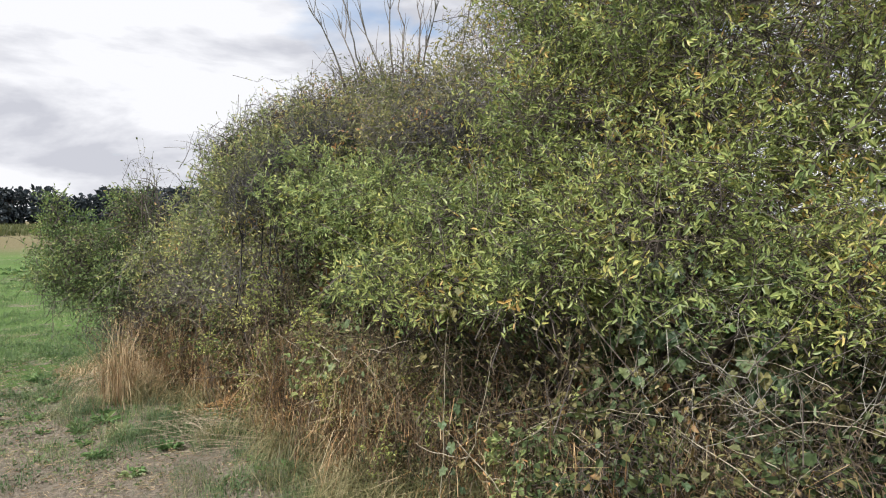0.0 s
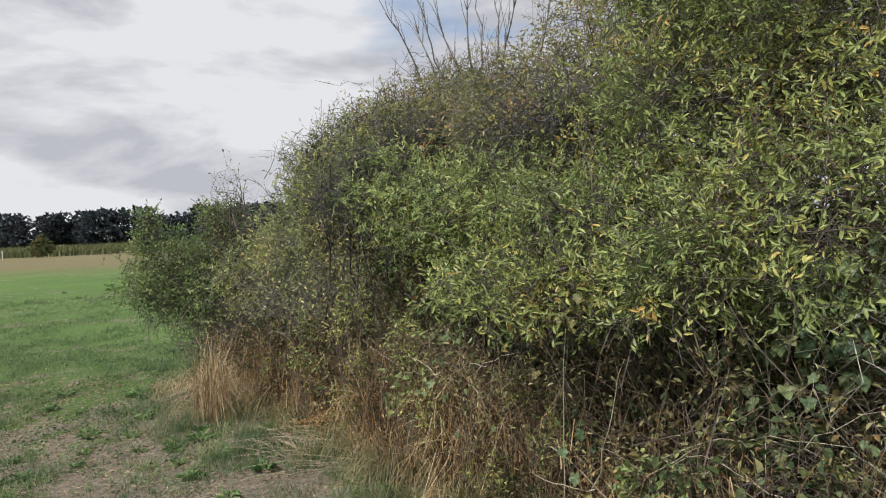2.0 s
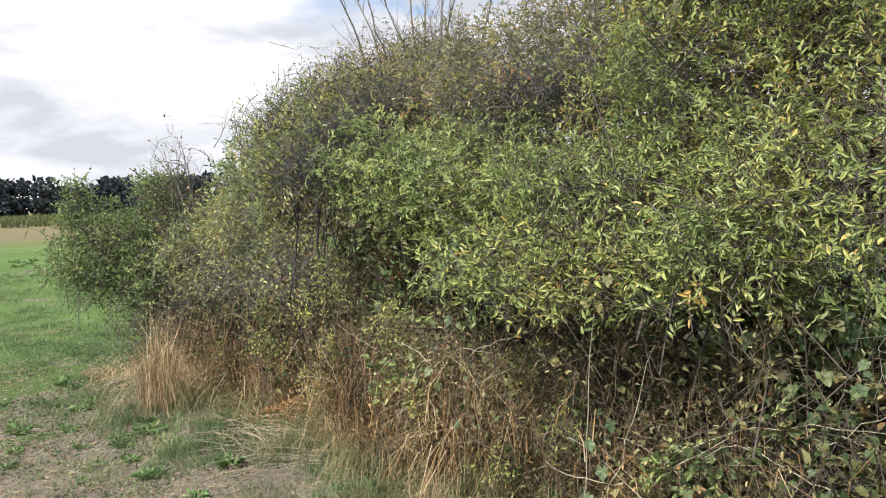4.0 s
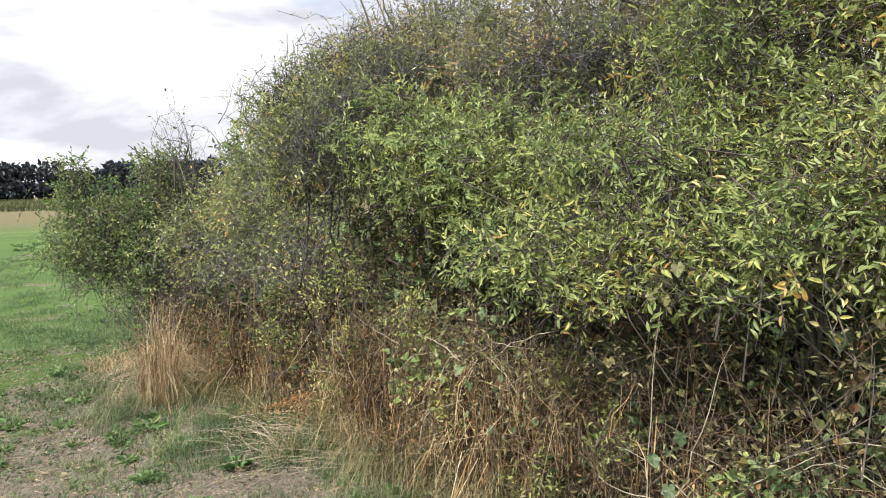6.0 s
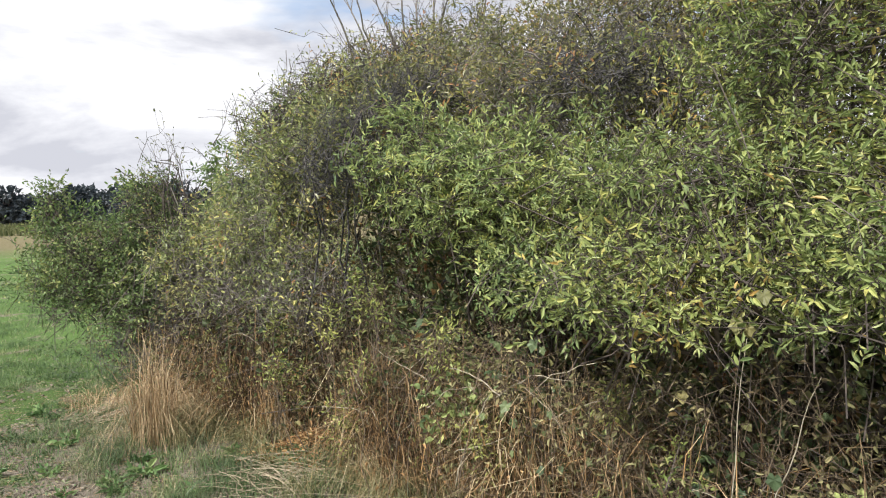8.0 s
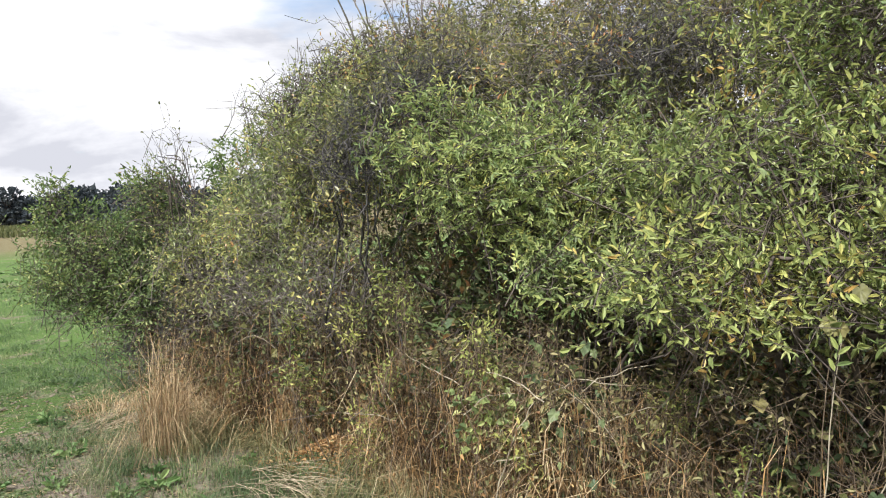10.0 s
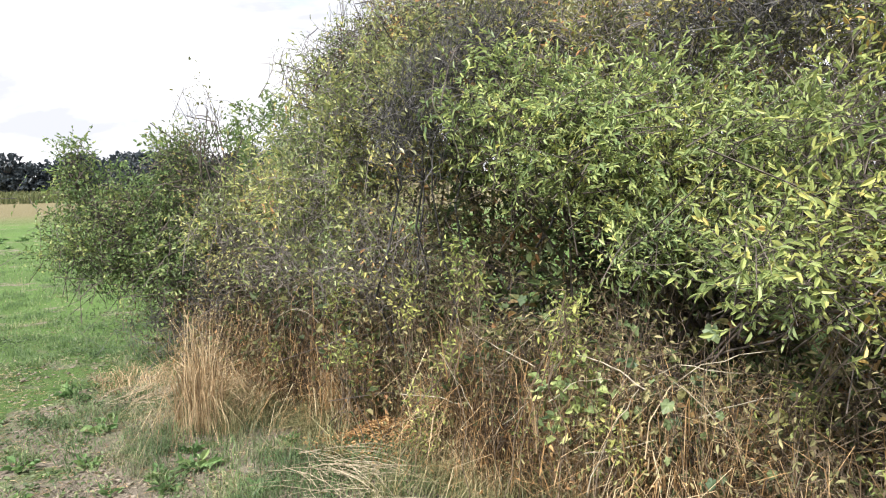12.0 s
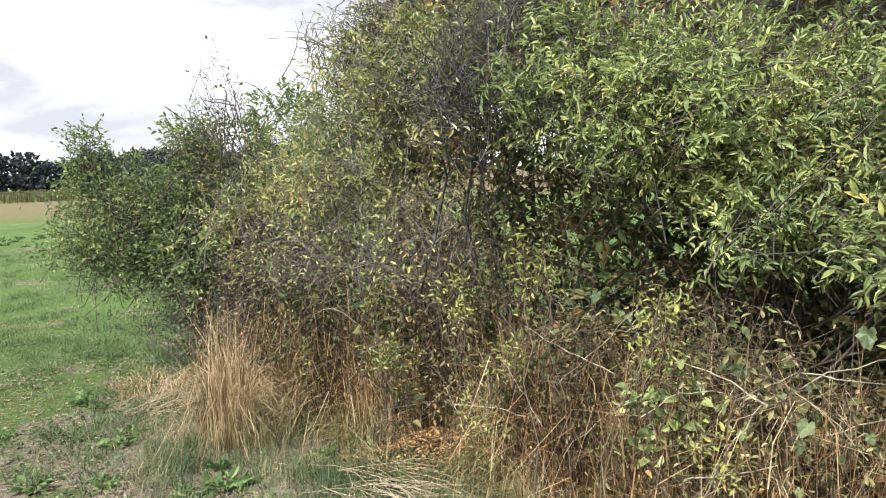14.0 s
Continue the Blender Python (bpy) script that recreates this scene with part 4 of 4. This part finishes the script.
def meadow_grass():
    rng = np.random.default_rng(71)
    n = 78000
    y = 2.5 + 15 * rng.random(n) ** 1.7
    x = rng.uniform(-1.0, 0.2, n) * (y * 0.95) - 0.2
    p = np.column_stack((x, y))
    front = np.interp(-x, [-f[0] for f in FACE], [f[1] for f in FACE])
    p = p[y < front + 0.35 + 30 * (x < -3.7)]
    r = np.column_stack((p, ground_zs(p)))
    r = r[rng.random(len(r)) < np.clip((r[:, 1] - 4.0) / 1.3, 0.38, 1.0)]
    r = thinned(rng, r, 1.6, -0.25)
    p = np.column_stack((rng.uniform(-6, 4, 15000), rng.uniform(-4, 3.2, 15000)))
    p = p[p @ np.array((0.62, 0.78)) < 1.6]
    r = np.concatenate((r, thinned(rng, np.column_stack((p, ground_zs(p))), 1.6, -0.25)))
    n = len(r)
    far = np.clip(r[:, 1] / 5, 0.8, 3)
    geo = blade_geo(rng, r, rng.uniform(0.02, 0.075, n), rng.uniform(0.0025, 0.005, n) * far, rng.uniform(0.3, 1.7, n), segs=1)
    tagged(part("meadow_grass", geo, M_GRASS), "short green meadow grass with bleached blades", "grass", kind="stuff")
    n = 6200
    y = 3.0 + 14.0 * rng.random(n) ** 1.6
    p = np.column_stack((rng.uniform(-0.98, 0.1, n) * y - 0.2, y))
    front = np.interp(-p[:, 0], [-f[0] for f in FACE], [f[1] for f in FACE])
    p = p[y < front - 0.1 + 30 * (p[:, 0] < -3.7)]
    mid = thinned(rng, np.column_stack((p, ground_zs(p))), 1.3, 0.02)
    mid = mid[rng.random(len(mid)) < np.clip((mid[:, 1] - 4.0) / 0.9, 0.2, 1.0)]
    big = rng.uniform(0.5, 1.5, len(mid))
    who = np.repeat(np.arange(len(mid)), 30)
    n = len(who)
    a, d = rng.uniform(0, 2 * math.pi, n), 0.085 * np.sqrt(rng.random(n)) * big[who]
    r = mid[who] + np.stack((np.cos(a) * d, np.sin(a) * d, np.zeros(n)), 1)
    geo = blade_geo(rng, r, 0.085 * big[who] * rng.uniform(0.5, 1.3, n), rng.uniform(0.003, 0.006, n), rng.uniform(0.3, 1.9, n), heading=a + rng.normal(0, 0.7, n), segs=2)
    tagged(part("grass_tufts", geo, M_TUFT), "lush green tufts standing out of the short meadow", "grass", kind="stuff")
    n = 40000
    y = 2.8 + 6.5 * rng.random(n) ** 1.2
    p = np.column_stack((rng.uniform(-1.0, 0.25, n) * y - 0.2, y))
    r = np.column_stack((p, ground_zs(p)))
    r = thinned(rng, r, 2.4, 0.0)
    r = r[rng.random(len(r)) < np.clip((r[:, 1] - 3.9) / 1.1, 0.4, 1.0)]
    n = len(r)
    r[:, 2] += rng.uniform(0.004, 0.04, n)
    ang = rng.uniform(0, 2 * math.pi, n)
    way = np.stack((np.cos(ang), np.sin(ang), rng.normal(0.15, 0.35, n)), 1)
    geo = leaf_geo(rng, r, way, rng.uniform(0.01, 0.035, n), rng.uniform(0.008, 0.022, n), curl=0.25, shape=(0.3, 0.75, 1.0, 0.8))
    tagged(part("low_herbs", geo, M_HERB), "creeping clover and small herbs on the meadow", "herb", kind="stuff")
    n = 15000
    y = rng.uniform(2.5, 7, n)
    p = np.column_stack((rng.uniform(-1.0, 0.3, n) * y - 0.2, y))
    r = np.column_stack((p, ground_zs(p) + 0.012))
    ang = rng.uniform(0, 2 * math.pi, n)
    way = np.stack((np.cos(ang), np.sin(ang), rng.normal(0, 0.12, n)), 1)
    geo = leaf_geo(rng, r, way, rng.uniform(0.015, 0.09, n), rng.uniform(0.0015, 0.0042, n), curl=0.04)
    tagged(part("loose_straw", geo, M_STRAW), "scattered straw and dead stems on bare soil", "straw", kind="stuff")
    n = 9000
    y = rng.uniform(2.6, 7.5, n)
    p = np.column_stack((rng.uniform(-1.0, 0.1, n) * y - 0.2, y))
    r = np.column_stack((p, ground_zs(p)))
    r = thinned(rng, r, 2.0, -0.05)
    n = len(r)
    oct_v = np.array(((1, 0, 0), (0, 1, 0), (-1, 0, 0), (0, -1, 0), (0, 0, 1), (0, 0, -1)), float)
    oct_f = np.array(((0, 1, 4), (1, 2, 4), (2, 3, 4), (3, 0, 4), (1, 0, 5), (2, 1, 5), (3, 2, 5), (0, 3, 5)))
    size = 0.005 + 0.018 * rng.random(n) ** 3
    v = r[:, None] + oct_v[None] * size[:, None, None] * rng.uniform(0.5, 1.3, (n, 6, 1)) * np.array((1.25, 1.0, 0.6)) + rng.normal(0, 0.15, (n, 6, 3)) * size[:, None, None]
    f = oct_f[None] + np.arange(n)[:, None, None] * 6
    tagged(part("soil_clods", (v.reshape(-1, 3), f.reshape(-1, 3)), M_SOIL, smooth=True), "crumbly grey-brown clods of bare soil on the meadow", "soil", kind="stuff")
    r = along_face(rng, 3500, -0.05, 0.9)
    n = len(r)
    r[:, 2] += 0.015
    ang = rng.uniform(0, 2 * math.pi, n)
    way = np.stack((np.cos(ang), np.sin(ang), rng.normal(0.1, 0.3, n)), 1)
    geo = leaf_geo(rng, r, way, rng.uniform(0.02, 0.05, n), rng.uniform(0.008, 0.018, n), curl=0.4)
    tagged(part("leaf_litter", geo, M_LITTER), "fallen orange-brown leaves along the hedge foot", "leaf litter", kind="stuff")
    n = 1500
    a, d = rng.uniform(0, 2 * math.pi, n), 0.42 * rng.random(n) ** 0.75
    p = np.stack((HEAP[0] + np.cos(a) * d * 1.1, HEAP[1] + np.sin(a) * d * 0.8), 1)
    r = np.column_stack((p, ground_zs(p) + 0.02 + 0.13 * np.clip(1 - d / 0.42, 0, 1) * rng.random(n) ** 0.4))
    ang = rng.uniform(0, 2 * math.pi, n)
    way = np.stack((np.cos(ang), np.sin(ang), rng.normal(0.1, 0.3, n)), 1)
    tagged(part("leaf_heap", leaf_geo(rng, r, way, rng.uniform(0.012, 0.036, n), rng.uniform(0.005, 0.012, n), curl=0.45), M_LITTER), "small heap of bright orange fallen leaves", "leaf litter", kind="stuff")


meadow_grass()


def straw_sheaf(x, y, heading, count, length, seed):
    """Long straws fallen over each other, fanned about one heading."""
    rng = np.random.default_rng(seed)
    thing = tagged(new("straw_sheaf"), "fallen fan of long pale straws on the ground", "straw", "fallen straws")
    thing.location = (x, y, ground_z(x, y))
    for k in range(count):
        a = radians(heading) + rng.normal(0, 0.35)
        ln = length * rng.uniform(0.5, 1.2)
        p = np.array((rng.normal(0, 0.12), rng.normal(0, 0.08), rng.uniform(0.01, 0.06)))
        q = p + np.array((math.cos(a) * ln, math.sin(a) * ln, rng.uniform(-0.02, 0.08)))
        part("straw", tube_geo(sway(rng, p[None], q[None], 5, 0.03, 0.06), np.array([0.0019]), np.array([0.0009]), 4), M_FALLEN, thing)


straw_sheaf(-1.92, 4.85, -50, 44, 0.42, 401)
straw_sheaf(-1.62, 4.7, 175, 36, 0.4, 406)
straw_sheaf(-1.35, 4.35, 200, 14, 0.4, 402)
straw_sheaf(-3.4, 6.0, 20, 40, 0.36, 403)
straw_sheaf(-0.75, 4.0, -20, 14, 0.45, 404)


def weed(x, y, size, seed):
    rng = np.random.default_rng(seed)
    n = int(rng.integers(22, 44))
    a = rng.uniform(0, 2 * math.pi, n)
    thing = tagged(new("broadleaf_weed"), "low green broad-leaved weed on bare soil", "weed", "weeds on the meadow")
    thing.location = (x, y, ground_z(x, y))
    way = np.stack((np.cos(a), np.sin(a), rng.uniform(0.1, 0.9, n)), 1)
    base = way * np.array((0.6, 0.6, 0.5)) * size * rng.uniform(0, 1, (n, 1))
    geo = leaf_geo(rng, base, way, size * rng.uniform(0.25, 0.75, n), size * rng.uniform(0.18, 0.4, n), curl=0.35)
    part("leaf_rosette", geo, M_WEED, thing, kind="stuff")
    part("stalk", tube_geo(np.array([[(0, 0, -0.02), (0.004, 0, 0.3 * size), (0, 0.006, 0.6 * size)]]), np.array([0.003]), np.array([0.0015]), 4), M_WEED, thing)


M_WEED = leaf_material("weed_leaf", [(0.0, (0.07, 0.14, 0.05)), (0.6, (0.15, 0.25, 0.09)), (1.0, (0.29, 0.36, 0.15))], rough=0.5)
wr = np.random.default_rng(81)
for k, (x, y, sz) in enumerate([(-2.6, 5.0, 0.14), (-3.35, 5.6, 0.15), (-0.9, 4.0, 0.16), (-3.2, 5.1, 0.1), (-2.75, 4.9, 0.12), (-3.9, 6.3, 0.14), (-2.2, 4.7, 0.1), (-1.2, 4.15, 0.1)]):
    weed(x, y, sz * 0.8, 100 + k)
for k in range(46):
    y = wr.uniform(3.8, 8.5)
    x = wr.uniform(-1.0, -0.3) * y * 0.9
    if y < np.interp(-x, [-f[0] for f in FACE], [f[1] for f in FACE]) - 0.1:
        weed(x, y, wr.uniform(0.05, 0.10), 200 + k)
for k in range(16):
    weed(-12.6 + wr.normal(0, 1.0), 20 + wr.normal(0, 1.6), wr.uniform(0.10, 0.18), 260 + k)

# ---- far field ----


def crop_field():
    rng = np.random.default_rng(91)
    n = 12000
    y = 66 + 100 * rng.random(n) ** 2.0
    x = rng.uniform(-1.15, -0.1, n) * (y + 8)
    r = np.column_stack((x, y, np.zeros(n)))
    sc = y / 60
    geo = blade_geo(rng, r, rng.uniform(0.92, 1.05, n), rng.uniform(0.05, 0.12, n) * sc, rng.uniform(0.0, 0.7, n), segs=2)
    tagged(part("crop_field", geo, M_CROP), "yellowing standing crop beyond the meadow", "crop", kind="stuff")


crop_field()


def tree(name, label, x, y, height, width, seed, material, group, clumps=760, leaf=1.25):
    """A broad far tree: tapered trunk, limbs, an uneven crown of leaf clumps."""
    rng = np.random.default_rng(seed)
    thing = tagged(new(name), label, "tree", group)
    thing.location = (x, y, 0)
    part("trunk", tube_geo(np.array([[(0, 0, -0.1), (0.05, 0, height * 0.3), (0, 0.1, height * 0.75)]]), np.array([height * 0.025]), np.array([height * 0.008]), 7), M_BARK, thing, smooth=True)
    nl = 14
    lobe = np.stack((rng.normal(0, width * 0.26, nl), rng.normal(0, width * 0.26, nl), height * rng.uniform(0.3, 0.86, nl)), 1)
    rad = width * rng.uniform(0.16, 0.27, nl)
    lobe[:, 2] = np.minimum(lobe[:, 2], height - rad * 0.8)
    foot = np.column_stack((np.zeros((nl, 2)), lobe[:, 2] * 0.55))
    part("limb_growth", tube_geo(sway(rng, foot, lobe, 4, 0.08, 0.05), np.full(nl, height * 0.01), np.full(nl, 0.03), 4), M_BARK, thing, kind="stuff")
    k = rng.integers(0, nl, clumps)
    d = unit(rng.normal(0, 1, (clumps, 3)))
    pos = lobe[k] + d * (rad[k] * rng.uniform(0.5, 1.1, clumps))[:, None]
    low = rng.random(clumps) < 0.5
    pos[low, 2] *= 0.45
    geo = leaf_geo(rng, pos, d + rng.normal(0, 0.6, (clumps, 3)), leaf * rng.uniform(0.5, 1.3, clumps), leaf * rng.uniform(0.4, 0.9, clumps))
    part("crown", geo, material, thing, kind="stuff")
    return thing


kinds = [tree("woodland_tree", "dark broadleaf tree in the far wood edge", -160, 180, h, w, 300 + i, M_HAZY_TREE, "trees of the far wood") for i, (h, w) in enumerate([(9.4, 8), (7.2, 8), (10.4, 7), (8.0, 9.5)])]
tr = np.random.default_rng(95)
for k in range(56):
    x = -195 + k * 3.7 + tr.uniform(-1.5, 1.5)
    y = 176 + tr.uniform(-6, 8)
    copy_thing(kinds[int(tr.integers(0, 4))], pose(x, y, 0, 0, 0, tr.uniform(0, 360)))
tree("field_tree", "round dark tree standing before the far wood", -43, 98, 6.0, 8, 330, M_HAZY_TREE, "field trees", 1500, 0.45)
shrub("field_bush", "small dark-green bush at the crop edge", (-50.0, 64.0), [(-50.0, 64.0, 0.9, 1.2, 1.0, 0.9), (-49.9, 64.0, 1.6, 0.7, 0.6, 0.7)], M_BRAMBLE, M_BARK, 340, per_m2=160, leaf_len=0.18, leaf_wide=0.1, category="bush", group="field bushes")


def post(x, y, h):
    ob = part("field_post", tube_geo(np.array([[(0, 0, -0.1), (0, 0, h * 0.97), (0, 0, h)]]), np.array([0.05]), np.array([0.045]), 8), M_POST)
    ob.location = (x, y, 0)
    tagged(ob, "short white marker post at the crop edge", "post", "marker posts")


post(-53.6, 63.0, 0.9)
post(-54.3, 63.0, 0.8)
